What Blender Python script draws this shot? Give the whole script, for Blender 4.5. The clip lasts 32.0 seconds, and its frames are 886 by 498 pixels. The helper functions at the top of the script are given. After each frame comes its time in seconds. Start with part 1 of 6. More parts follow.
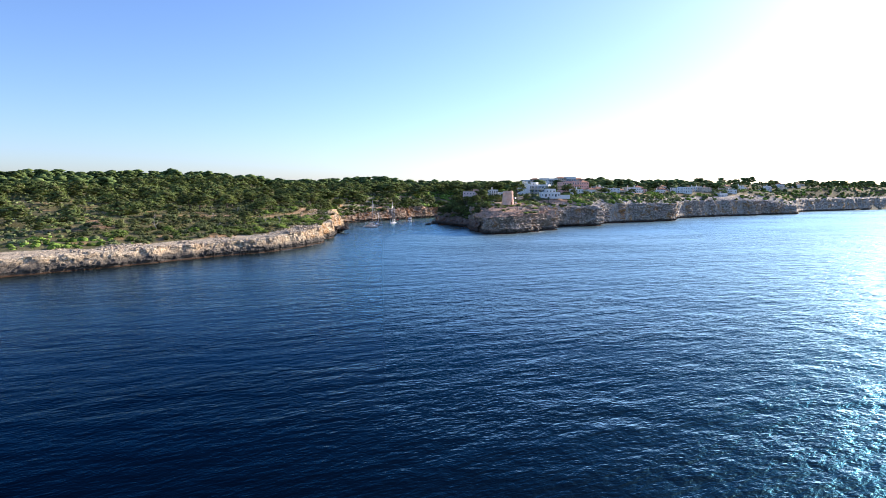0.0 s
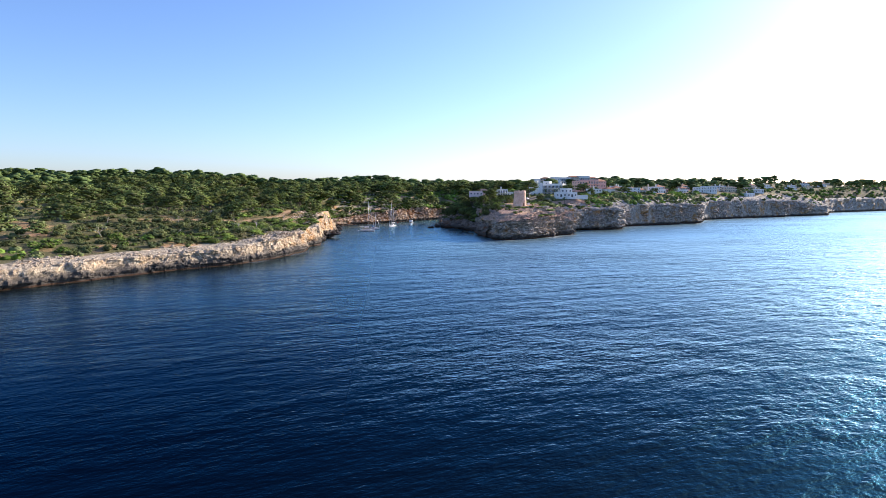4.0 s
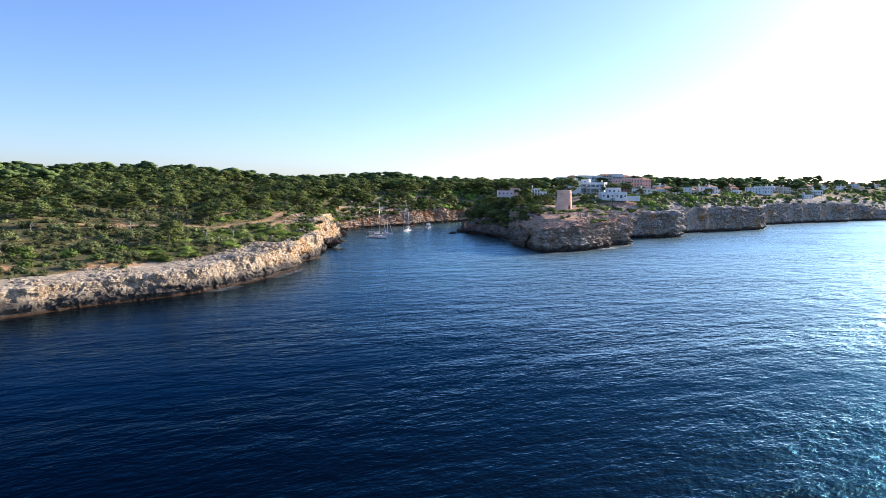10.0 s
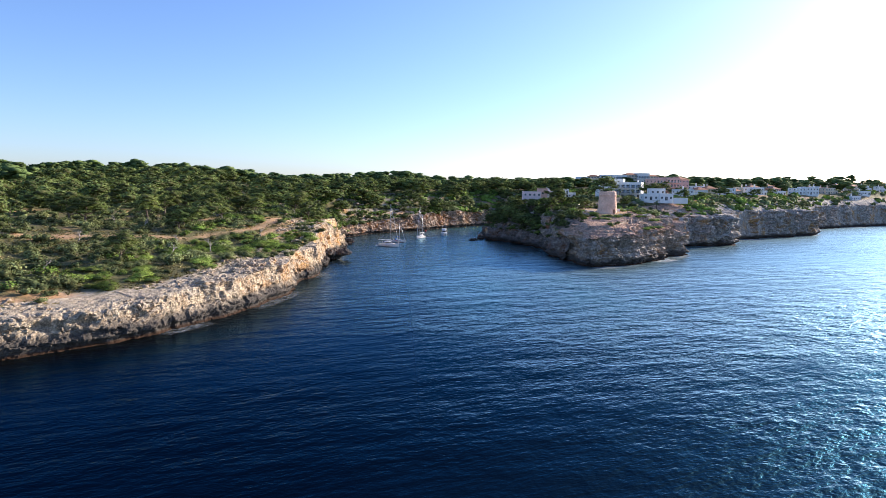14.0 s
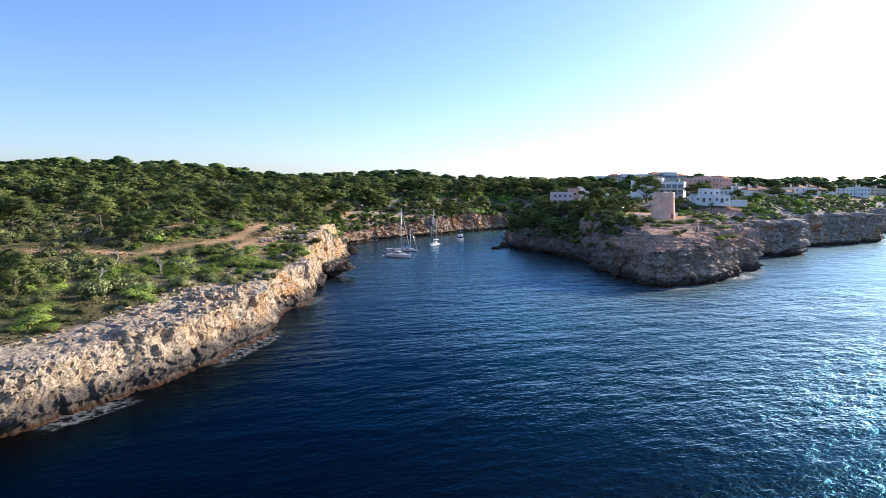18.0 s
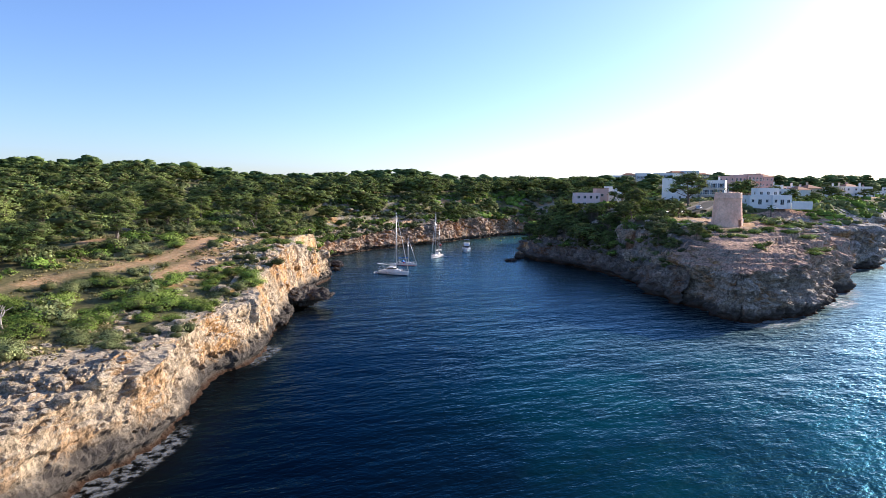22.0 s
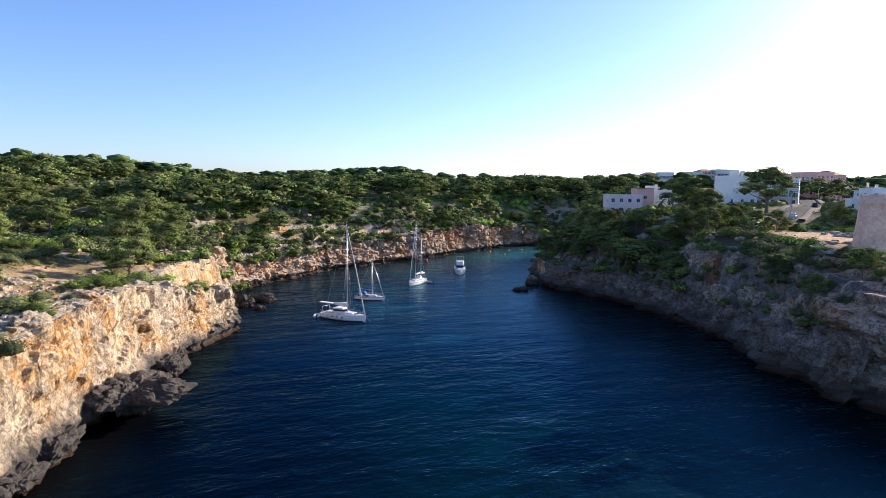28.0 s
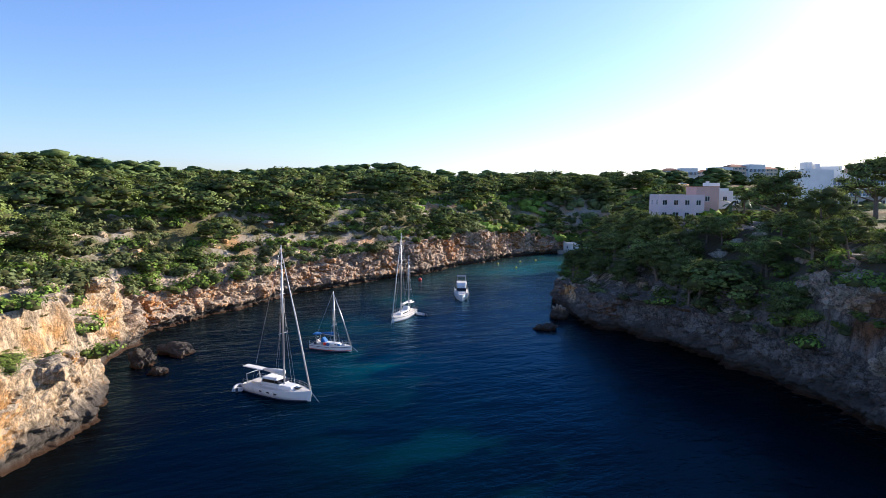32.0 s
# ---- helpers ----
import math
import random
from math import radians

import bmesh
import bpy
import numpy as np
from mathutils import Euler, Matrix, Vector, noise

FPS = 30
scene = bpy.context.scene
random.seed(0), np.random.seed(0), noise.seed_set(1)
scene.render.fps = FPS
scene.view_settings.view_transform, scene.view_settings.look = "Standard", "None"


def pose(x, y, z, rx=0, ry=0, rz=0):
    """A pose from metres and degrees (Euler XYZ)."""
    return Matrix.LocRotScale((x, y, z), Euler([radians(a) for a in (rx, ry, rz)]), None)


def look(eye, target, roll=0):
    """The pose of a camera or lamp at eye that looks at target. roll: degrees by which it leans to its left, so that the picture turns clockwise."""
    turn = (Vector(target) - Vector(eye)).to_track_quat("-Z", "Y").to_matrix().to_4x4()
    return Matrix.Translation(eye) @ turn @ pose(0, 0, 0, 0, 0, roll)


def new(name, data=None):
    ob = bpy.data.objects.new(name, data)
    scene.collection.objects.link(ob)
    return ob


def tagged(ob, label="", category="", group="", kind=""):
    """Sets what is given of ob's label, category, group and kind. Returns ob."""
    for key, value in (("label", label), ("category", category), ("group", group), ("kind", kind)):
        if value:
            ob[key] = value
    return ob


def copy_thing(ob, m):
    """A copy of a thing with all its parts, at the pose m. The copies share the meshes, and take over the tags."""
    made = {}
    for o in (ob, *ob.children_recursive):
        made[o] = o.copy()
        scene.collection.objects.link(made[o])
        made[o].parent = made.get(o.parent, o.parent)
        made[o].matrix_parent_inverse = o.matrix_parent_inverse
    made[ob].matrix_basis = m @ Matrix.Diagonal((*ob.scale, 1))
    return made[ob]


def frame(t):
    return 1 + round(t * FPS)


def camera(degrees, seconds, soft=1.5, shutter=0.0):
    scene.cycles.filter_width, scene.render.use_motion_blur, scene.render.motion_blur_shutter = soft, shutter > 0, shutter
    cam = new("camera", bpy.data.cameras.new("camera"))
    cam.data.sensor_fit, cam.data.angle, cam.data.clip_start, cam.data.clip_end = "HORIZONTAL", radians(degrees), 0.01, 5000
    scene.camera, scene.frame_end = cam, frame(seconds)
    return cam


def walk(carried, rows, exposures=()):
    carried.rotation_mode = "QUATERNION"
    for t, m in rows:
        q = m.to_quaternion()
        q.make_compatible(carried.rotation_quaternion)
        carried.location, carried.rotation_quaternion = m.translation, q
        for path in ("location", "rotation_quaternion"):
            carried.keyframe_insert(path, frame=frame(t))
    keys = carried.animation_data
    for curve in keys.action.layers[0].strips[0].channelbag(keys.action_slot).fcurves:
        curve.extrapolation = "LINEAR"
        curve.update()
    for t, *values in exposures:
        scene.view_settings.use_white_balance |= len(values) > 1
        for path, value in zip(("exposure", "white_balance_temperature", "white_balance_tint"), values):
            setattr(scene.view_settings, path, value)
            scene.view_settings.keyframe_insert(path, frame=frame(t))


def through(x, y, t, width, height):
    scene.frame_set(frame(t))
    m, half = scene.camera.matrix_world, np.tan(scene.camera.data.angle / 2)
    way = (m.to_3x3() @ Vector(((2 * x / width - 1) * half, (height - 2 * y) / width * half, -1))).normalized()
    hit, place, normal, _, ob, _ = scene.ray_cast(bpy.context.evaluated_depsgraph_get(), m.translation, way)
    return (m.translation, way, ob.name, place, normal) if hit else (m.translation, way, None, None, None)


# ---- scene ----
cam = camera(72.9, 32.0, 0.45)
PATH = [
    (0, (-0.824, -0.167, 29.5), (-0.622, 1.813, 29.302), 0.3),
    (3, (4.613, 35.849, 29.36), (4.804, 37.83, 29.16), 0.5),
    (3.5, (5.111, 41.852, 29.354), (5.297, 43.833, 29.156), 0.3),
    (6, (5.51, 71.875, 29.293), (5.678, 73.857, 29.09), 0.5),
    (9, (2.778, 107.925, 29.281), (2.937, 109.908, 29.077), 0.7),
    (13, (-1.885, 155.87, 29.506), (-1.74, 157.854, 29.302), 0.6),
    (16.5, (-6.239, 197.929, 29.349), (-6.101, 199.914, 29.145), 0.9),
    (19, (-7.501, 228.234, 29.042), (-7.372, 230.219, 28.841), 0.6),
    (20, (-7.547, 240.383, 29.026), (-7.416, 242.37, 28.833), 0.3),
    (21, (-7.117, 252.499, 29.006), (-6.982, 254.484, 28.806), 0.5),
    (23, (-4.891, 276.598, 28.79), (-4.751, 278.583, 28.591), 0.5),
    (25.5, (-0.835, 306.16, 28.727), (-0.69, 308.145, 28.529), 0.5),
    (28, (3.907, 335.596, 28.351), (4.044, 337.582, 28.156), 0.7),
    (30, (6.395, 359.918, 28.752), (6.534, 361.904, 28.553), 0.5),
    (32, (8.652, 383.478, 28.766), (8.783, 385.464, 28.566), 0.4),
]
walk(cam, [(t, look(eye, target, roll)) for t, eye, target, roll in PATH], [(0, 1.08, 5500, 14), (32, 1.08, 5500, 14)])

# ---- light: low morning sun from the open sea, clear sky ----
SUN_AZ, SUN_EL = 59.0, 19.0
world = bpy.data.worlds.new("world")
scene.world = world
world.use_nodes = True
_wn = world.node_tree.nodes
_sky = _wn.new("ShaderNodeTexSky")
_sky.sky_type = "NISHITA"
_sky.sun_disc = False
_sky.sun_elevation = radians(SUN_EL)
_sky.sun_rotation = radians(SUN_AZ)
_sky.air_density, _sky.dust_density, _sky.ozone_density = 0.9, 0.70, 2.6
_tint = _wn.new("ShaderNodeMix")
_tint.data_type, _tint.blend_type = "RGBA", "MULTIPLY"
_tint.inputs[0].default_value, _tint.inputs[7].default_value = 1.0, (1.02, 0.98, 1.05, 1)
world.node_tree.links.new(_sky.outputs[0], _tint.inputs[6])
world.node_tree.links.new(_tint.outputs[2], _wn["Background"].inputs[0])
_wn["Background"].inputs[1].default_value = 0.095
sun_data = bpy.data.lights.new("sun", "SUN")
sun_data.energy, sun_data.angle, sun_data.color = 5.0, radians(0.53), (1.0, 0.81, 0.57)
sun = new("sun", sun_data)
_to_sun = Vector((math.sin(radians(SUN_AZ)) * math.cos(radians(SUN_EL)), math.cos(radians(SUN_AZ)) * math.cos(radians(SUN_EL)), math.sin(radians(SUN_EL))))
sun.matrix_world = look(_to_sun * 900, (0, 0, 0))

# ---- materials ----
def mat(name, rough=0.8, metal=0.0, spec=0.5):
    m = bpy.data.materials.new(name)
    m.use_nodes = True
    b = m.node_tree.nodes["Principled BSDF"]
    b.inputs["Roughness"].default_value, b.inputs["Metallic"].default_value = rough, metal
    b.inputs["Specular IOR Level"].default_value = spec
    return m, m.node_tree, b


def tex(nt, scale, detail=5.0, rough=0.6, where=None, stretch=None, kind="ShaderNodeTexNoise"):
    """Noise in metres; stretch scales the axes."""
    if where is None:
        where = nt.nodes.new("ShaderNodeNewGeometry").outputs["Position"]
    if stretch:
        mp = nt.nodes.new("ShaderNodeMapping")
        mp.inputs["Scale"].default_value = stretch
        nt.links.new(where, mp.inputs["Vector"])
        where = mp.outputs[0]
    n = nt.nodes.new(kind)
    n.inputs["Scale"].default_value = scale
    if kind == "ShaderNodeTexNoise":
        n.inputs["Detail"].default_value, n.inputs["Roughness"].default_value = detail, rough
    nt.links.new(where, n.inputs["Vector"])
    return n.outputs[0]


def ramp(nt, src, *stops):
    r = nt.nodes.new("ShaderNodeValToRGB")
    e = r.color_ramp.elements
    while len(e) < len(stops):
        e.new(0.5)
    for el, (p, c) in zip(e, stops):
        el.position = p
        el.color = (*c, 1) if isinstance(c, tuple) else (c, c, c, 1)
    nt.links.new(src, r.inputs[0])
    return r.outputs[0]


def mix(nt, fac, a, b, mode="MIX"):
    n = nt.nodes.new("ShaderNodeMix")
    n.data_type, n.blend_type = "RGBA", mode
    for sock, v in ((n.inputs[0], fac), (n.inputs[6], a), (n.inputs[7], b)):
        if isinstance(v, (int, float)):
            sock.default_value = v
        elif isinstance(v, tuple):
            sock.default_value = (*v, 1)
        else:
            nt.links.new(v, sock)
    return n.outputs[2]


def calc(nt, op, a, b=0.0):
    n = nt.nodes.new("ShaderNodeMath")
    n.operation = op
    for i, v in enumerate((a, b)):
        if isinstance(v, (int, float)):
            n.inputs[i].default_value = v
        else:
            nt.links.new(v, n.inputs[i])
    return n.outputs[0]


def bump(nt, b, height, strength=0.5, dist=0.1, after=None):
    n = nt.nodes.new("ShaderNodeBump")
    n.inputs["Strength"].default_value, n.inputs["Distance"].default_value = strength, dist
    nt.links.new(height, n.inputs["Height"])
    if after:
        nt.links.new(after, n.inputs["Normal"])
    nt.links.new(n.outputs[0], b.inputs["Normal"])
    return n.outputs[0]


def attr(nt, name):
    n = nt.nodes.new("ShaderNodeAttribute")
    n.attribute_name = name
    return n.outputs["Fac"]


def up(nt):
    s = nt.nodes.new("ShaderNodeSeparateXYZ")
    nt.links.new(nt.nodes.new("ShaderNodeNewGeometry").outputs["Normal"], s.inputs[0])
    return s.outputs[2]


def height_of(nt):
    s = nt.nodes.new("ShaderNodeSeparateXYZ")
    nt.links.new(nt.nodes.new("ShaderNodeNewGeometry").outputs["Position"], s.inputs[0])
    return s.outputs[2]


def north_of(nt):
    s = nt.nodes.new("ShaderNodeSeparateXYZ")
    nt.links.new(nt.nodes.new("ShaderNodeNewGeometry").outputs["Position"], s.inputs[0])
    return s.outputs[1]


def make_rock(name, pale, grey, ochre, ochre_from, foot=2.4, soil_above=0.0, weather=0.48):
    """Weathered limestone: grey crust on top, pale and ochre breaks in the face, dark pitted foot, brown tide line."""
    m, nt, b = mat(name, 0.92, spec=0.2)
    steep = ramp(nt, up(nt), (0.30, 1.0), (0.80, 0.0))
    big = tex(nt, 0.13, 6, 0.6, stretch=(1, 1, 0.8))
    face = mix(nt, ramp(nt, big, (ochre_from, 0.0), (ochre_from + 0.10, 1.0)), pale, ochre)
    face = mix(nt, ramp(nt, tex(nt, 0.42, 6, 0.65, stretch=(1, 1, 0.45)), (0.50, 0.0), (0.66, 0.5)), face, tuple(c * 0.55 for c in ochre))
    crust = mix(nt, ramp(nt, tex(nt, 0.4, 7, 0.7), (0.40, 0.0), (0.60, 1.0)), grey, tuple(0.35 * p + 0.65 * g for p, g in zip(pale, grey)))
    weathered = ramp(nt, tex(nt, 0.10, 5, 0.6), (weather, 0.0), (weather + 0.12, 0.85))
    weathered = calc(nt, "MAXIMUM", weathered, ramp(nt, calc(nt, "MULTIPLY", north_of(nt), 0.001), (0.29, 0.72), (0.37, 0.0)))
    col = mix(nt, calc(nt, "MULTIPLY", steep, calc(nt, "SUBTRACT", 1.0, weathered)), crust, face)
    if soil_above:
        lift = calc(nt, "ADD", height_of(nt), calc(nt, "MULTIPLY", calc(nt, "SUBTRACT", tex(nt, 0.25, 6, 0.7), 0.5), 5.0))
        bare = ramp(nt, calc(nt, "SUBTRACT", lift, soil_above), (0.0, 0.0), (1.0, 0.9))
        col = mix(nt, calc(nt, "MULTIPLY", bare, calc(nt, "SUBTRACT", 1.0, steep)), col, (0.62, 0.38, 0.26))
    cracks = ramp(nt, calc(nt, "ABSOLUTE", calc(nt, "SUBTRACT", tex(nt, 0.45, 9, 0.72, stretch=(1, 1, 0.7)), 0.5)), (0.0, 0.18), (0.045, 1.0))
    col = mix(nt, 0.75, col, cracks, "MULTIPLY")
    col = mix(nt, 0.75, col, ramp(nt, tex(nt, 3.2, 6, 0.75), (0.36, 0.32), (0.50, 1.12)), "MULTIPLY")
    streak = ramp(nt, tex(nt, 0.9, 5, 0.6, stretch=(1, 1, 0.10)), (0.40, 0.7), (0.55, 1.0))
    col = mix(nt, steep, col, mix(nt, 1.0, col, streak, "MULTIPLY"))
    line = calc(nt, "ADD", height_of(nt), calc(nt, "MULTIPLY", calc(nt, "SUBTRACT", tex(nt, 0.22, 6, 0.65), 0.5), -6.0))
    low = ramp(nt, calc(nt, "DIVIDE", line, foot * 2), (0.35, 1.0), (0.62, 0.0))
    col = mix(nt, low, col, mix(nt, tex(nt, 1.5, 7, 0.7), (0.035, 0.030, 0.026), (0.17, 0.145, 0.12)))
    tide = ramp(nt, calc(nt, "ADD", height_of(nt), calc(nt, "MULTIPLY", tex(nt, 0.8, 3), 0.5)), (0.45, 1.0), (0.95, 0.0))
    col = mix(nt, tide, col, (0.055, 0.028, 0.014))
    nt.links.new(col, b.inputs["Base Color"])
    h = calc(nt, "ADD", tex(nt, 0.9, 12, 0.78), calc(nt, "MULTIPLY", tex(nt, 4.0, 6, 0.7), 0.30))
    bump(nt, b, h, 1.0, 0.8)
    return m


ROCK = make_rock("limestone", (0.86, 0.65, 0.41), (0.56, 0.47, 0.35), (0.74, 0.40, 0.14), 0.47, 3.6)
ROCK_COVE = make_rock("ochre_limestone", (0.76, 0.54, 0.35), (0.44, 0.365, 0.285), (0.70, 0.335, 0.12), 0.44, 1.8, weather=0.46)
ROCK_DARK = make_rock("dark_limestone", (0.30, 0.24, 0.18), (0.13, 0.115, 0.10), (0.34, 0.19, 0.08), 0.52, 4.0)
# darker copy of the limestone; shade on the cove-side cliff put into its colour
ROCK_SHADE = make_rock("shaded_limestone", (0.36, 0.31, 0.265), (0.21, 0.18, 0.155), (0.24, 0.13, 0.07), 0.50, 3.0)
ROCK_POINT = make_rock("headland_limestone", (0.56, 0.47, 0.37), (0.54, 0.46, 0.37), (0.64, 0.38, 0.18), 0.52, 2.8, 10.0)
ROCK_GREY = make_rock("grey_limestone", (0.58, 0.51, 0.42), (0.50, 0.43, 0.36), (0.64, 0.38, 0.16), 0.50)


def make_ground():
    m, nt, b = mat("scrub_ground", 0.95, spec=0.15)
    soil = mix(nt, tex(nt, 0.5, 6), (0.44, 0.235, 0.105), (0.60, 0.37, 0.19))
    grass = mix(nt, tex(nt, 0.22, 7, 0.7), (0.075, 0.078, 0.028), (0.21, 0.18, 0.085))
    bare = ramp(nt, tex(nt, 0.045, 6, 0.6), (0.56, 0.0), (0.66, 1.0))
    col = mix(nt, bare, grass, soil)
    stone = mix(nt, tex(nt, 0.8, 8, 0.7), (0.22, 0.19, 0.15), (0.56, 0.50, 0.42))
    worn = ramp(nt, tex(nt, 0.7, 8, 0.72), (0.36, 0.35), (0.58, 1.0))
    col = mix(nt, calc(nt, "MULTIPLY", attr(nt, "path"), worn), col, mix(nt, ramp(nt, tex(nt, 1.9, 6, 0.7), (0.45, 0.0), (0.6, 1.0)), soil, (0.60, 0.43, 0.26)))
    col = mix(nt, 0.7, col, ramp(nt, tex(nt, 2.2, 7, 0.75), (0.34, 0.4), (0.56, 1.15)), "MULTIPLY")
    spot = ramp(nt, tex(nt, 0.28, 6, 0.7), (0.40, 0.0), (0.55, 1.0))
    col = mix(nt, calc(nt, "MULTIPLY", attr(nt, "bare_rock"), spot), col, stone)
    scarp = ramp(nt, calc(nt, "ADD", up(nt), calc(nt, "MULTIPLY", tex(nt, 0.5, 5, 0.7), 0.2)), (0.76, 1.0), (0.90, 0.0))
    col = mix(nt, scarp, col, mix(nt, ramp(nt, tex(nt, 0.2, 5, 0.6), (0.42, 0.0), (0.58, 1.0)), stone, (0.55, 0.36, 0.20)))
    col = mix(nt, calc(nt, "MULTIPLY", attr(nt, "litter"), 0.9), col, mix(nt, tex(nt, 0.9, 6, 0.7), (0.035, 0.030, 0.018), (0.10, 0.085, 0.055)))
    nt.links.new(col, b.inputs["Base Color"])
    bump(nt, b, tex(nt, 1.5, 8, 0.7), 0.9, 0.4)
    return m


GROUND = make_ground()


def make_leaf(name, dark, light, sheen=0.06, through=0.09):
    m, nt, b = mat(name, 0.9, spec=sheen)
    isl = nt.nodes.new("ShaderNodeNewGeometry").outputs["Random Per Island"]
    ob = nt.nodes.new("ShaderNodeObjectInfo").outputs["Random"]
    f = calc(nt, "ADD", calc(nt, "MULTIPLY", isl, 0.28), calc(nt, "MULTIPLY", ob, 0.62))
    col = mix(nt, f, dark, light)
    col = mix(nt, 1.0, col, ramp(nt, tex(nt, 0.10, 3), (0.38, 0.5), (0.62, 1.5)), "MULTIPLY")
    col = mix(nt, 1.0, col, ramp(nt, tex(nt, 0.9, 6, 0.75), (0.36, 0.6), (0.58, 1.2)), "MULTIPLY")
    nt.links.new(col, b.inputs["Base Color"])
    bump(nt, b, tex(nt, 1.1, 6, 0.75), 0.35, 0.4)
    t = nt.nodes.new("ShaderNodeBsdfTranslucent")
    nt.links.new(mix(nt, 1.0, col, (1.3, 1.25, 0.6), "MULTIPLY"), t.inputs["Color"])
    ms = nt.nodes.new("ShaderNodeMixShader")
    ms.inputs[0].default_value = through
    nt.links.new(b.outputs[0], ms.inputs[1])
    nt.links.new(t.outputs[0], ms.inputs[2])
    nt.links.new(ms.outputs[0], nt.nodes["Material Output"].inputs["Surface"])
    return m


PINE = make_leaf("pine_needles", (0.062, 0.098, 0.034), (0.30, 0.355, 0.112), through=0.16)
BUSH_BRIGHT = make_leaf("mastic_leaves", (0.12, 0.19, 0.035), (0.33, 0.42, 0.085))
BUSH_GREY = make_leaf("heath_leaves", (0.10, 0.125, 0.050), (0.28, 0.31, 0.13))
DRY_GRASS = make_leaf("dry_grass", (0.22, 0.20, 0.08), (0.46, 0.38, 0.19))
# dark twig colour of foliage cores: shade inside crowns and bushes, painted in
CORE_SHADE = mat("core_shade", 0.95, spec=0.05)[0]
_b = CORE_SHADE.node_tree
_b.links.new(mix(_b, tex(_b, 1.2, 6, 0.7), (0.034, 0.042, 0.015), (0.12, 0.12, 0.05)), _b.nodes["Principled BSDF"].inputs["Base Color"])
BARK = mat("bark", 0.9, spec=0.1)[0]
_b = BARK.node_tree
_b.links.new(mix(_b, tex(_b, 2.0, 6), (0.10, 0.07, 0.05), (0.27, 0.22, 0.18)), _b.nodes["Principled BSDF"].inputs["Base Color"])
DEADWOOD = mat("dead_wood", 0.9, spec=0.1)[0]
_b = DEADWOOD.node_tree
_b.links.new(mix(_b, tex(_b, 2.0, 6), (0.30, 0.26, 0.22), (0.50, 0.45, 0.40)), _b.nodes["Principled BSDF"].inputs["Base Color"])


def turned(nt, degrees):
    """Places turned about the upright, for the run of the waves."""
    n = nt.nodes.new("ShaderNodeVectorRotate")
    n.rotation_type = "Z_AXIS"
    n.inputs["Angle"].default_value = radians(degrees)
    nt.links.new(nt.nodes.new("ShaderNodeNewGeometry").outputs["Position"], n.inputs["Vector"])
    return n.outputs[0]


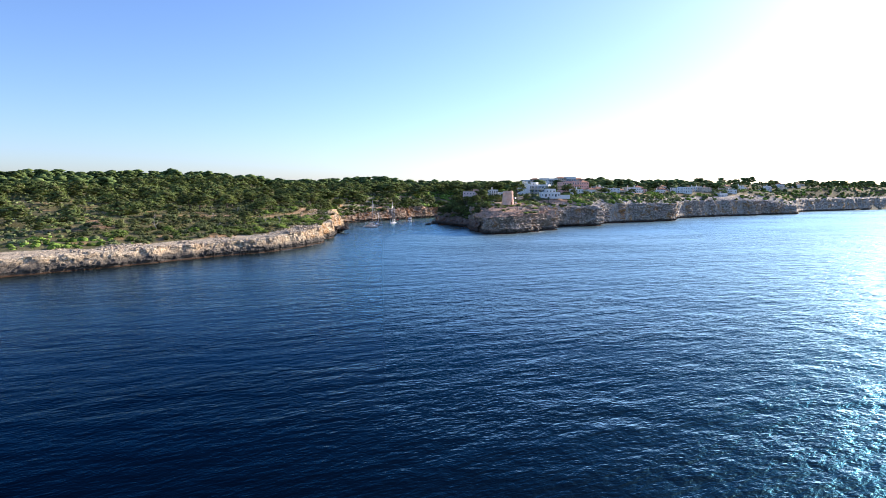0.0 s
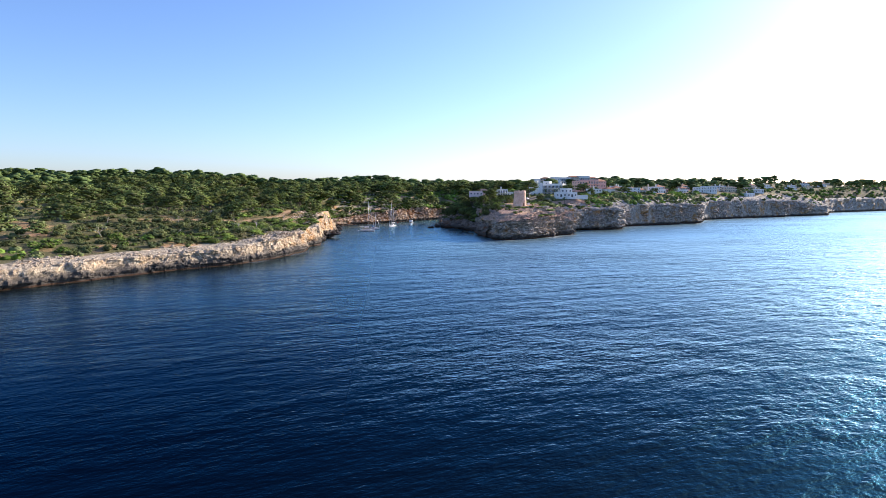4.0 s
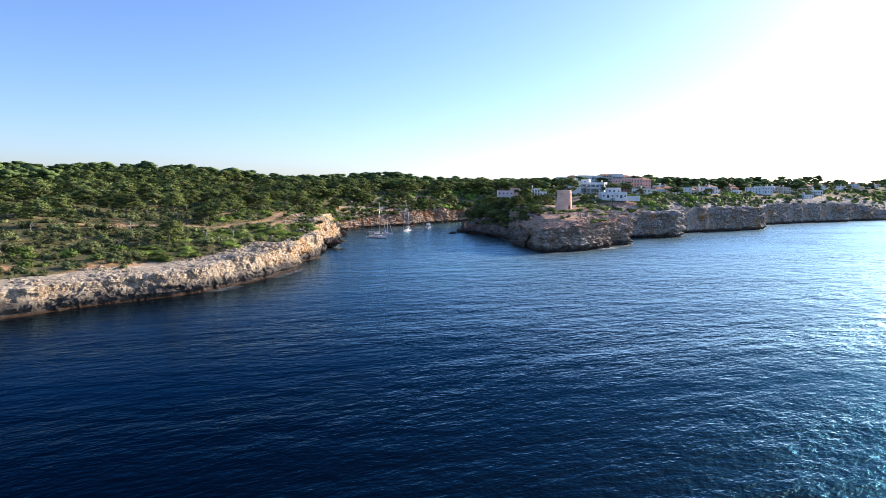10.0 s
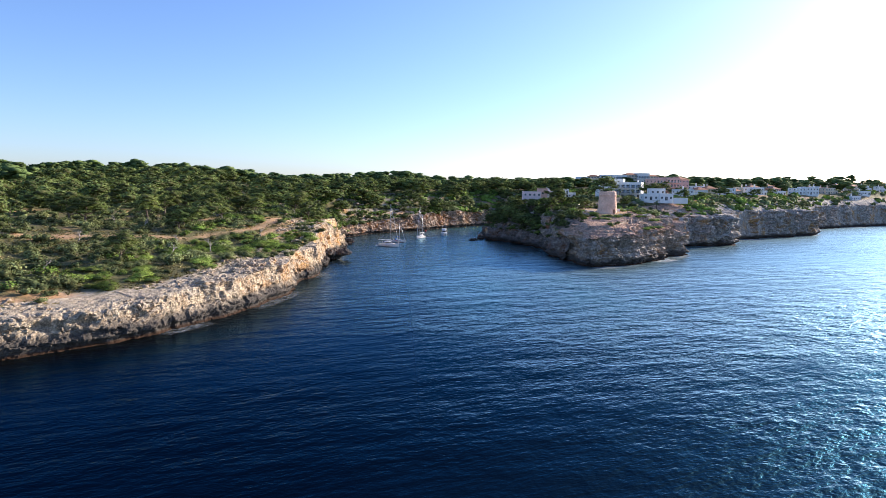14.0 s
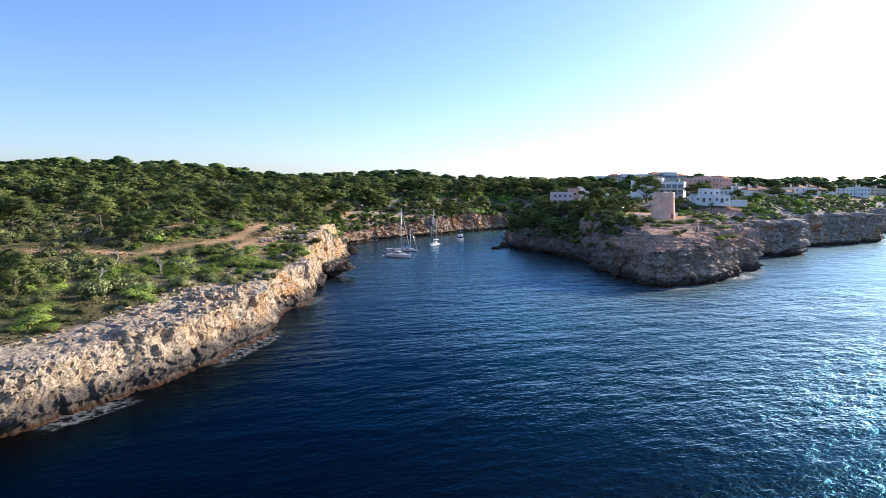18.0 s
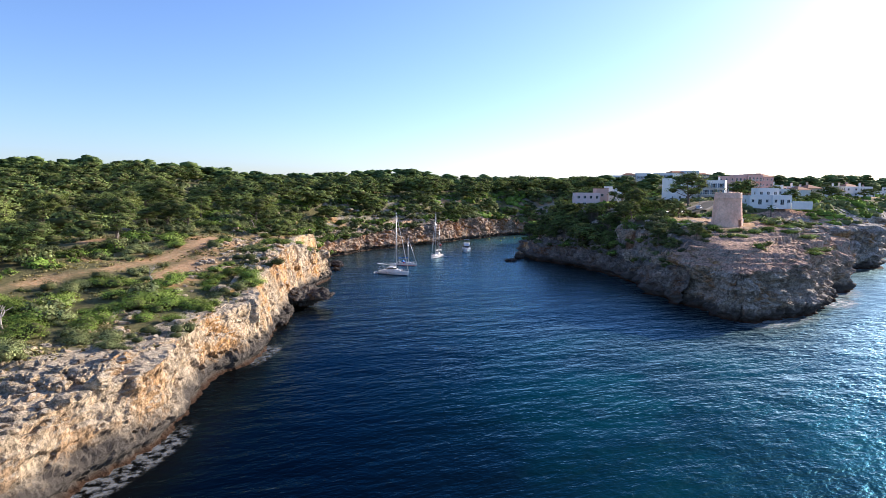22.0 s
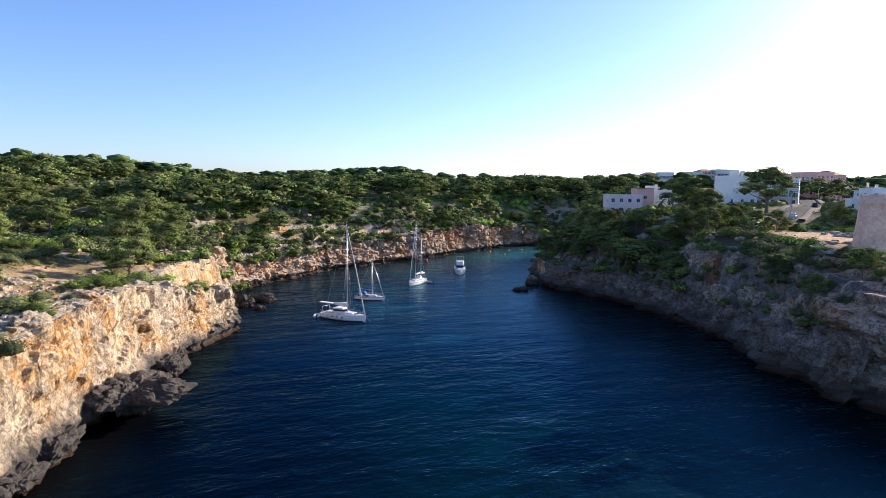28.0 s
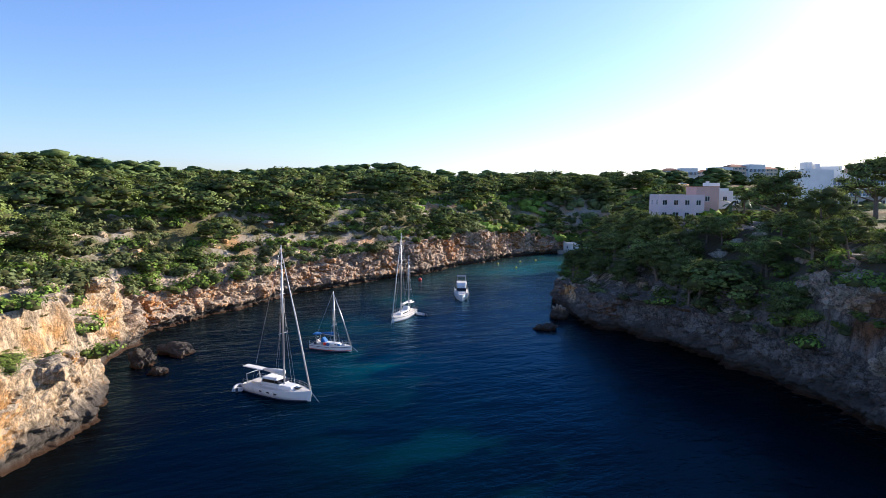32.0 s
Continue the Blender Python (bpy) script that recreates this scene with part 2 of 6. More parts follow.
def make_water():
    """Clear deep water: blue body light under a Fresnel gloss, sand and weed showing through."""
    m, nt, b = mat("sea_water")
    deep, sand, weed = (0.00006, 0.0008, 0.0045), (0.003, 0.105, 0.115), (0.005, 0.004, 0.0025)
    shoal = attr(nt, "shoal")
    patch = ramp(nt, tex(nt, 0.045, 5, 0.6), (0.42, 0.0), (0.60, 1.0))
    col = mix(nt, calc(nt, "MULTIPLY", shoal, calc(nt, "ADD", calc(nt, "MULTIPLY", patch, 0.7), 0.3)), deep, sand)
    col = mix(nt, calc(nt, "MULTIPLY", attr(nt, "weed"), 0.85), col, weed)
    # calmer in the lee of the coast, livelier towards the open sea
    side = nt.nodes.new("ShaderNodeSeparateXYZ")
    nt.links.new(nt.nodes.new("ShaderNodeNewGeometry").outputs["Position"], side.inputs[0])
    lee = ramp(nt, calc(nt, "MULTIPLY", calc(nt, "ADD", side.outputs[0], 30.0), 1 / 75), (0.0, 0.0), (0.25, 0.156), (0.5, 0.5), (0.75, 0.844), (1.0, 1.0))
    lively = calc(nt, "ADD", 1.0, calc(nt, "MULTIPLY", attr(nt, "open_sea"), calc(nt, "SUBTRACT", calc(nt, "MULTIPLY", lee, 0.82), 0.46)))
    lively = calc(nt, "MULTIPLY", lively, attr(nt, "swell"))
    swell = tex(nt, 0.05, 2, 0.5, turned(nt, -12), stretch=(0.3, 1.0, 1))
    chop = tex(nt, 0.22, 4, 0.60, turned(nt, -18), stretch=(0.48, 1.0, 1))
    rip = tex(nt, 0.9, 4, 0.6, turned(nt, -32), stretch=(0.65, 1.0, 1))
    calm = ramp(nt, tex(nt, 0.02, 4, 0.6, turned(nt, -10), stretch=(0.35, 1.0, 1)), (0.36, 0.35), (0.62, 1.0))
    h = calc(nt, "ADD", calc(nt, "MULTIPLY", swell, 0.9), calc(nt, "ADD", calc(nt, "MULTIPLY", chop, 1.05), calc(nt, "MULTIPLY", rip, 0.25)))
    n = bump(nt, b, calc(nt, "MULTIPLY", calc(nt, "SUBTRACT", h, 1.1), calc(nt, "MULTIPLY", calm, lively)), 1.0, 1.0)
    body = nt.nodes.new("ShaderNodeBsdfDiffuse")
    nt.links.new(col, body.inputs["Color"])
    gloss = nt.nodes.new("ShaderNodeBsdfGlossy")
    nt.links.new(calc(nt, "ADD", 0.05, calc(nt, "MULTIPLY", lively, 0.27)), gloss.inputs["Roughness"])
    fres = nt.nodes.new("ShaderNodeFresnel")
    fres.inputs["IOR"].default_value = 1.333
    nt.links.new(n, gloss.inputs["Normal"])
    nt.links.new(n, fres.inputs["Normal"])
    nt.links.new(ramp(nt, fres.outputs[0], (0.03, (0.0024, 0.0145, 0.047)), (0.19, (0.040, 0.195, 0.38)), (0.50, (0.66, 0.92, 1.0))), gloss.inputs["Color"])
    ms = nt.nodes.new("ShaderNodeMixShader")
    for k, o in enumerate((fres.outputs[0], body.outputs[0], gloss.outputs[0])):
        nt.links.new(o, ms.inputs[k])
    # steep small ripples that catch the sun far off its mirror line
    glint = nt.nodes.new("ShaderNodeBsdfGlossy")
    glint.inputs["Roughness"].default_value = 0.36
    glint.inputs["Color"].default_value = (0.36, 0.80, 1.0, 1)
    nt.links.new(n, glint.inputs["Normal"])
    top = nt.nodes.new("ShaderNodeMixShader")
    nt.links.new(calc(nt, "MULTIPLY", lively, 0.016), top.inputs[0])
    nt.links.new(ms.outputs[0], top.inputs[1])
    nt.links.new(glint.outputs[0], top.inputs[2])
    nt.links.new(top.outputs[0], nt.nodes["Material Output"].inputs["Surface"])
    nt.nodes.remove(b)
    return m


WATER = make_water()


def plain(name, col, rough=0.7, var=0.15, scale=1.5, metal=0.0, spec=0.4, bumpy=0.0):
    """A painted, plastered or woven surface: one colour with soft stains."""
    m, nt, b = mat(name, rough, metal, spec)
    lo = tuple(c * (1 - var) for c in col)
    hi = tuple(min(1.0, c * (1 + var * 0.6)) for c in col)
    f = calc(nt, "ADD", calc(nt, "MULTIPLY", tex(nt, scale, 6, 0.65), 0.6), calc(nt, "MULTIPLY", tex(nt, scale * 0.2, 3), 0.4))
    nt.links.new(mix(nt, ramp(nt, f, (0.3, 0.0), (0.7, 1.0)), lo, hi), b.inputs["Base Color"])
    if bumpy:
        bump(nt, b, tex(nt, scale * 8, 4), 0.5, bumpy)
    return m


WHITE = plain("white_render", (0.78, 0.77, 0.74), 0.85, 0.10, 0.6, bumpy=0.01)
CREAM = plain("cream_render", (0.70, 0.58, 0.43), 0.85, 0.12, 0.6, bumpy=0.01)
PINKISH = plain("pink_render", (0.70, 0.43, 0.36), 0.85, 0.14, 0.6, bumpy=0.01)
ROSE = plain("rose_render", (0.80, 0.62, 0.60), 0.85, 0.12, 0.6, bumpy=0.01)
TERRACOTTA = plain("terracotta", (0.44, 0.20, 0.11), 0.85, 0.3, 2.0, bumpy=0.02)
SHUTTER = plain("blue_grey_shutter", (0.12, 0.20, 0.27), 0.6, 0.15)
SHUTTER_BROWN = plain("brown_shutter", (0.20, 0.10, 0.06), 0.6, 0.15)
FRAME_WHITE = plain("white_frame", (0.75, 0.75, 0.73), 0.5, 0.05)
GLASS = plain("window_glass", (0.03, 0.04, 0.05), 0.08, 0.1, spec=0.6)
PAVING = plain("worn_paving", (0.20, 0.175, 0.15), 0.95, 0.2, spec=0.1)
ROOF_GREY = plain("roof_screed", (0.50, 0.45, 0.40), 0.9, 0.2)
ASPHALT = plain("asphalt", (0.05, 0.05, 0.052), 0.95, 0.2, spec=0.1)


# ---- plan of the coast: x, y and the height of the cliff's rim; land lies to the left of the way ----
WEST_SHORE = [(-900, -420, 6), (-420, -20, 6), (-220, 115, 6), (-124, 206, 6), (-99, 230, 6), (-71, 265, 6), (-50, 286, 6.5), (-40, 303, 7.5),
              (-32, 330, 8.5), (-33, 352, 9), (-29, 370, 10), (-31, 396, 13)]
COVE_WEST = [(-32, 408, 14), (-32, 424, 14), (-32, 436, 12), (-27, 457, 7.5), (-29, 465, 7.5), (-37, 478, 13), (-39, 486, 14), (-41, 501, 7.5),
             (-32, 521, 7), (-22.5, 539, 7.5), (-7.5, 561, 9), (15, 581, 11), (32, 606, 12), (55, 632, 12), (70, 645, 9), (85, 650, 5)]
COVE_HEAD = [(112, 657, 3), (150, 670, 1.5), (152, 656, 2), (118, 640, 4), (92, 618, 5), (70, 590, 5), (55, 560, 5), (47, 538, 5.5)]
POINT_WEST = [(45.5, 520, 6.5), (48, 508, 7.2), (56, 490, 7.3), (61, 470, 7.3), (64, 445, 7.4), (63, 428, 8.6), (61.5, 410, 10)]
POINT_TIP = [(62, 397, 10.6), (65, 389, 10.6), (71, 386.5, 10.6), (80, 391, 10.8), (93, 398, 11.2), (106, 411, 10.0), (117, 420, 7.8), (128, 434, 11), (126, 451, 14)]
EAST_SHORE = [(142, 473, 15), (178, 482, 16), (186, 505, 17), (226, 529, 17), (262, 551, 17), (291, 569, 16), (291, 588, 15), (312, 604, 16),
              (337, 626, 18), (382, 652, 18), (440, 680, 18), (475, 708, 18), (534, 724, 10), (560, 765, 16), (612, 812, 18), (834, 923, 18),
              (1100, 1050, 18), (1700, 1300, 18), (3200, 1900, 18)]
SECTIONS = [(WEST_SHORE, 60), (COVE_WEST, 30), (COVE_HEAD, 30), (POINT_WEST, 21), (POINT_TIP, 75), (EAST_SHORE, 26)]
# heights of the plateau behind the rims
PLATEAU = [(-170, 270, 9), (-250, 400, 23), (-150, 380, 17), (-90, 330, 11), (-90, 400, 15), (-60, 440, 16.5), (-75, 520, 20), (-45, 590, 21), (-60, 670, 25),
           (-161, 640, 31), (-10, 821, 32.5), (-256, 800, 40), (-470, 800, 41), (-500, 350, 30), (45, 720, 25), (138, 800, 27), (210, 790, 33), (92, 441, 18.6),
           (76, 526, 21), (100, 482, 21), (140, 560, 24.5), (145, 494, 23.6), (134, 520, 24.2), (204, 570, 26), (220, 625, 30), (240, 580, 25)]
PLATEAU_FAR = [(340, 665, 27), (420, 760, 31), (583, 1000, 40), (820, 1050, 38), (0, 1500, 38), (-900, 900, 42), (1200, 1700, 42), (300, 900, 36), (560, 800, 26)]

shore = np.array([p for sec, _ in SECTIONS for p in sec], float)
soft_in = np.array([w for sec, w in SECTIONS for _ in sec], float)


def vnoise(p, seed=0):
    """Smooth value noise in -1..1 at the rows of p."""
    p = np.asarray(p, float)
    i = np.floor(p).astype(np.int64)
    f = p - i
    f = f * f * (3 - 2 * f)
    out = np.zeros(len(p))
    for dx in (0, 1):
        for dy in (0, 1):
            for dz in (0, 1):
                h = ((i[:, 0] + dx) * 374761393 + (i[:, 1] + dy) * 668265263 + (i[:, 2] + dz) * 2147483647 + seed * 1274126177) & 0xFFFFFFFF
                h = ((h ^ (h >> 13)) * 1274126177) & 0xFFFFFFFF
                h = (h ^ (h >> 16)) & 0xFFFF
                w = (f[:, 0] if dx else 1 - f[:, 0]) * (f[:, 1] if dy else 1 - f[:, 1]) * (f[:, 2] if dz else 1 - f[:, 2])
                out += w * (h / 32767.5 - 1)
    return out


def cells(p, seed=0):
    """Broken blocks: distance to the nearest joint and the height, in -1..1, of the block that holds each row of p."""
    p = np.asarray(p, float)
    base = np.floor(p).astype(np.int64)
    f1, f2, tall = np.full(len(p), 9.0), np.full(len(p), 9.0), np.zeros(len(p))
    for dx in (-1, 0, 1):
        for dy in (-1, 0, 1):
            for dz in (-1, 0, 1):
                c = base + (dx, dy, dz)
                h = (c[:, 0] * 374761393 + c[:, 1] * 668265263 + c[:, 2] * 2147483647 + seed * 1274126177) & 0xFFFFFFFF
                h = ((h ^ (h >> 13)) * 1274126177) & 0xFFFFFFFF
                h = h ^ (h >> 16)
                q = c + np.stack([h & 255, (h >> 8) & 255, (h >> 16) & 255], 1) / 255 * 0.9 + 0.05 - p
                dd = np.abs(q).max(1) * 0.55 + np.sqrt((q * q).sum(1)) * 0.45
                near = dd < f1
                f2 = np.where(near, f1, np.minimum(f2, dd))
                tall = np.where(near, ((h >> 4) & 1023) / 511.5 - 1, tall)
                f1 = np.where(near, dd, f1)
    return f2 - f1, tall


def fbm(p, octaves=4, gain=0.5, seed=0):
    out, a = np.zeros(len(p)), 1.0
    p = np.asarray(p, float)
    for k in range(octaves):
        out += a * vnoise(p * 2.0 ** k, seed + k * 17)
        a *= gain
    return out


def ease(x):
    x = np.clip(x, 0, 1)
    return x * x * (3 - 2 * x)


def shore_field(x, y):
    """Signed distance inland from the shore, and rim height and softness of the nearest shore."""
    x, y = np.asarray(x, float), np.asarray(y, float)
    best = np.full(x.shape, 1e12)
    rim, soft = np.zeros(x.shape), np.zeros(x.shape)
    inside = np.zeros(x.shape, bool)
    ring = np.vstack([shore[:, :2], [(3200, 6000), (-4000, 6000), (-4000, -420)]])
    for k in range(len(ring)):
        (ax, ay), (bx, by) = ring[k], ring[(k + 1) % len(ring)]
        if k < len(shore) - 1:
            ll = (bx - ax) ** 2 + (by - ay) ** 2
            u = np.clip(((x - ax) * (bx - ax) + (y - ay) * (by - ay)) / ll, 0, 1)
            dd = (x - ax - u * (bx - ax)) ** 2 + (y - ay - u * (by - ay)) ** 2
            hit = dd < best
            best = np.where(hit, dd, best)
            rim = np.where(hit, shore[k, 2] + u * (shore[k + 1, 2] - shore[k, 2]), rim)
            soft = np.where(hit, soft_in[k] + u * (soft_in[k + 1] - soft_in[k]), soft)
        if ay != by:
            cross = ((ay > y) != (by > y)) & (x < (bx - ax) * (y - ay) / (by - ay) + ax)
            inside ^= cross
    d = np.sqrt(best)
    return np.where(inside, d, -d), rim, soft


def plateau(x, y):
    num, den = np.zeros(np.shape(x)), np.zeros(np.shape(x))
    for px, py, pz in PLATEAU + PLATEAU_FAR:
        w = 1 / ((x - px) ** 2 + (y - py) ** 2 + 35 ** 2) ** 1.6
        num += w * pz
        den += w
    return num / den


def west_side(x, y):
    return x < np.where(y < 560, 15, 15 + (y - 560) * 1.25)


def land(x, y):
    """Height of the land and distance from the shore."""
    x, y = np.atleast_1d(np.asarray(x, float)), np.atleast_1d(np.asarray(y, float))
    d, rim, soft = shore_field(x, y)
    p = np.stack([x, y, np.zeros_like(x)], 1)
    k = ease((d - 3) / soft)
    z = rim * (0.88 + 0.12 * ease(d / 5)) + (plateau(x, y) - rim) * k
    z = z + fbm(p / 16, 3, 0.5, 5) * 0.7 * ease((d - 4) / 20) + fbm(p / 70, 2, 0.5, 9) * 1.6 * ease((d - 30) / 60)
    dn = d + 2.2 * vnoise(p / 8, 45)
    level = ease((56 - np.hypot(x - 95, y - 436)) / 22) * (0.50 * ease((dn - 3.4) / 1.2) + 0.26 * ease((dn - 6.5) / 1.4) + 0.24 * ease((dn - 11.0) / 1.8)) * ease((x - np.where(y < 424, 57, 60)) / np.where(y < 424, 8, 12))
    z = z * (1 - level) + (18.6 + np.where(y < 436, (y - 436) * 0.125, (y - 441) * 0.03)) * level
    # the headland is stepped in flat beds of rock
    bed = 0.85
    q = z / bed + 0.35 * vnoise(p / 7, 15)
    step = (np.floor(q) + ease((q - np.floor(q) - 0.6) / 0.4) - 0.35 * vnoise(p / 7, 15)) * bed
    w = ease((38 - np.hypot(x - 92, y - 420)) / 8) * ease((d - 3.5) / 4)
    z = z * (1 - w) + (step + 0.4) * w
    # the second cliff above the low ledge of the cove's mouth
    w = ease((y - 436) / 8) * ease((492 - y) / 7) * west_side(x, y) * ease((dn - 5.5) / 2.4)
    z = z + np.maximum(14.3 - z, 0) * w
    bank = 3.0
    q = z / bank + 0.55 * vnoise(p / 19, 25) + 0.25 * vnoise(p / 6, 27)
    step = z + bank * (ease((q - np.floor(q) - 0.62) / 0.38) - (q - np.floor(q))) + 0.9
    w = ease((d - 6) / 5) * ease((52 - d) / 14) * ease((y - 486) / 12) * west_side(x, y) * 0.9
    return z * (1 - w) + step * w, d


def spaced(a, b, fine_a, fine_b, fine, coarse_grow):
    """Grid lines: fine between fine_a and fine_b, growing wider outside."""
    mid = list(np.arange(fine_a, fine_b + fine, fine))
    lo, hi, s = [fine_a], [mid[-1]], fine
    while lo[-1] > a:
        s *= coarse_grow
        lo.append(lo[-1] - s)
    s = fine
    while hi[-1] < b:
        s *= coarse_grow
        hi.append(hi[-1] + s)
    return np.array(lo[:0:-1] + mid + hi[1:])


def grid_mesh(name, X, Y, Z, material, smooth=True):
    ny, nx = X.shape
    idx = np.arange(nx * ny).reshape(ny, nx)
    quads = np.stack([idx[:-1, :-1], idx[:-1, 1:], idx[1:, 1:], idx[1:, :-1]], -1).reshape(-1, 4)
    return soup(name, np.stack([X, Y, Z], -1).reshape(-1, 3), quads, material, smooth)


def soup(name, verts, faces, material, smooth=False):
    """A mesh from arrays of places and of faces with equal corner counts."""
    me = bpy.data.meshes.new(name)
    n, k = faces.shape
    me.vertices.add(len(verts))
    me.vertices.foreach_set("co", np.ascontiguousarray(verts, np.float32).ravel())
    me.loops.add(n * k)
    me.loops.foreach_set("vertex_index", np.ascontiguousarray(faces, np.int32).ravel())
    me.polygons.add(n)
    me.polygons.foreach_set("loop_start", np.arange(0, n * k, k, dtype=np.int32))
    me.polygons.foreach_set("use_smooth", np.full(n, smooth))
    me.update(calc_edges=True)
    for mm in (material if isinstance(material, (list, tuple)) else [material]):
        me.materials.append(mm)
    return me


def float_attr(me, name, values):
    me.attributes.new(name, "FLOAT", "POINT").data.foreach_set("value", np.ascontiguousarray(values, np.float32).ravel())


def near_line(x, y, line):
    best = np.full(np.shape(x), 1e9)
    for (ax, ay), (bx, by) in zip(line[:-1], line[1:]):
        u = np.clip(((x - ax) * (bx - ax) + (y - ay) * (by - ay)) / ((bx - ax) ** 2 + (by - ay) ** 2), 0, 1)
        best = np.minimum(best, np.hypot(x - ax - u * (bx - ax), y - ay - u * (by - ay)))
    return best


TRACK_W = [(-130, 348), (-95, 354), (-70, 363), (-62, 377), (-56, 390), (-54, 408), (-52, 430), (-48, 452), (-45, 470)]
TRACK_W2 = [(-51, 377), (-50, 387), (-46, 402), (-45, 418), (-46, 440)]
ROAD_E = [(99, 484), (106, 490), (129, 517), (160, 554), (176, 582)]

gx = spaced(-3500, 4200, -150, 260, 2.4, 1.09)
gy = spaced(-420, 4900, 230, 690, 2.4, 1.09)
GX, GY = np.meshgrid(gx, gy)
_x, _y = GX.ravel(), GY.ravel()
_z, _d = land(_x, _y)
_head = (_x > 56) & (_x < 142) & (_y < 452)
_near = west_side(_x, _y) & (_y > 350) & (_y < 440)
_full = np.where(_head, 19.5, np.where(_near, 8.2, np.where(_x > 120, 14.0, np.where(_y < 350, 12.0, np.where(west_side(_x, _y), 11.6, 9.6)))))
_z = np.where(_d > _full - np.where(_full < 11.8, 2.4, 4.5), _z - 4 * ease((_full - _d) / 2.4), -8.0)
ground_mesh = grid_mesh("ground", GX, GY, _z.reshape(GX.shape), GROUND)
_w = vnoise(np.stack([_x, _y, 0 * _x], 1) / 7, 3) * 1.5
float_attr(ground_mesh, "path", np.maximum(ease((3.3 + 1.6 * _w - np.minimum(near_line(_x, _y, TRACK_W), near_line(_x, _y, TRACK_W2))) / 2.5)
                                           + ease((9 + 2.5 * _w - np.hypot(_x + 40, _y - 447)) / 4),
                                           0.9 * ease((np.where(_x > 80, 471, 457) + 4 * _w - _y) / 6) * ease((_x - 72 - 2 * _w) / 6) * (_d > 0) * (_x < 140) + ease((17 + 3 * _w - np.hypot(_x - 99, _y - 466)) / 4)))
_cove = west_side(_x, _y) & (_y >= 440) & (_d < 60)
_open = west_side(_x, _y) & (_y < 440)
float_attr(ground_mesh, "litter", ((_x > 44) & (_x < 112) & (_y > 425) & (_y < 560)) * ease((30 + 4 * _w - _d) / 6) * ease((np.hypot(_x - 97, _y - 452) - 20) / 5))
float_attr(ground_mesh, "bare_rock", np.where(_open, ease((np.where(_y < 342, 20, 4) + np.where(_y < 342, 5, 2) * _w - _d) / np.where(_y < 342, 10, 4)), np.where(_cove, 0.85 * ease((_w + 0.5) / 0.9), 0.8 * ease((9 + 3 * _w - _d) / 6) + 0.7 * ease((_w - 0.6) / 0.5) * (_d < 50))))
ground = tagged(new("ground", ground_mesh), "dry scrubland with pale limestone and ochre soil", "ground", kind="structure")

# ---- the sea ----
sx = spaced(-5200, 5600, -180, 320, 6, 1.25)
sy = spaced(-3000, 3500, 150, 700, 6, 1.25)
SX, SY = np.meshgrid(sx, sy)
sea_mesh = grid_mesh("sea", SX, SY, np.zeros_like(SX), WATER)
_x, _y = SX.ravel(), SY.ravel()
_d, _, _ = shore_field(_x, _y)
float_attr(sea_mesh, "shoal", np.clip(ease((_y - 545) / 70) * (_x < 200) + 0.50 * np.exp(-((_x - 36) / 24) ** 2 - ((_y - 345) / 45) ** 2)
                                      + 0.16 * np.exp(-((_x - 12) / 13) ** 2 - ((_y - 455) / 55) ** 2)
                                      + sum(0.5 * np.exp(-((_x - a) / r) ** 2 - ((_y - b) / r) ** 2) for a, b, r in ((11, 537, 9), (-4, 509, 8), (4, 482, 9))), 0, 1))
float_attr(sea_mesh, "open_sea", ease((430 - _y) / 80))
float_attr(sea_mesh, "swell", (1 - 0.38 * ease((_y - 350 - 0.9 * np.maximum(0, _x - 10)) / 70) * ((_x < 66) | (_y > 520))))
float_attr(sea_mesh, "weed", ease((_d + 9) / 9) * (_y < 640))
sea = tagged(new("sea", sea_mesh), "deep blue rippled sea running into the cove", "water", kind="structure")


# ---- cliffs ----
def resample(pts, step):
    seg = np.hypot(*np.diff(pts[:, :2], axis=0).T)
    s = np.concatenate([[0], np.cumsum(seg)])
    t = np.arange(0, s[-1], step)
    return np.stack([np.interp(t, s, pts[:, k]) for k in range(pts.shape[1])], 1)


def blurred(a, n):
    k = np.hanning(2 * n + 3)[1:-1]
    k /= k.sum()
    pad = np.concatenate([np.repeat(a[:1], n, 0), a, np.repeat(a[-1:], n, 0)])
    return np.stack([np.convolve(pad[:, c], k, "valid") for c in range(a.shape[1])], 1)


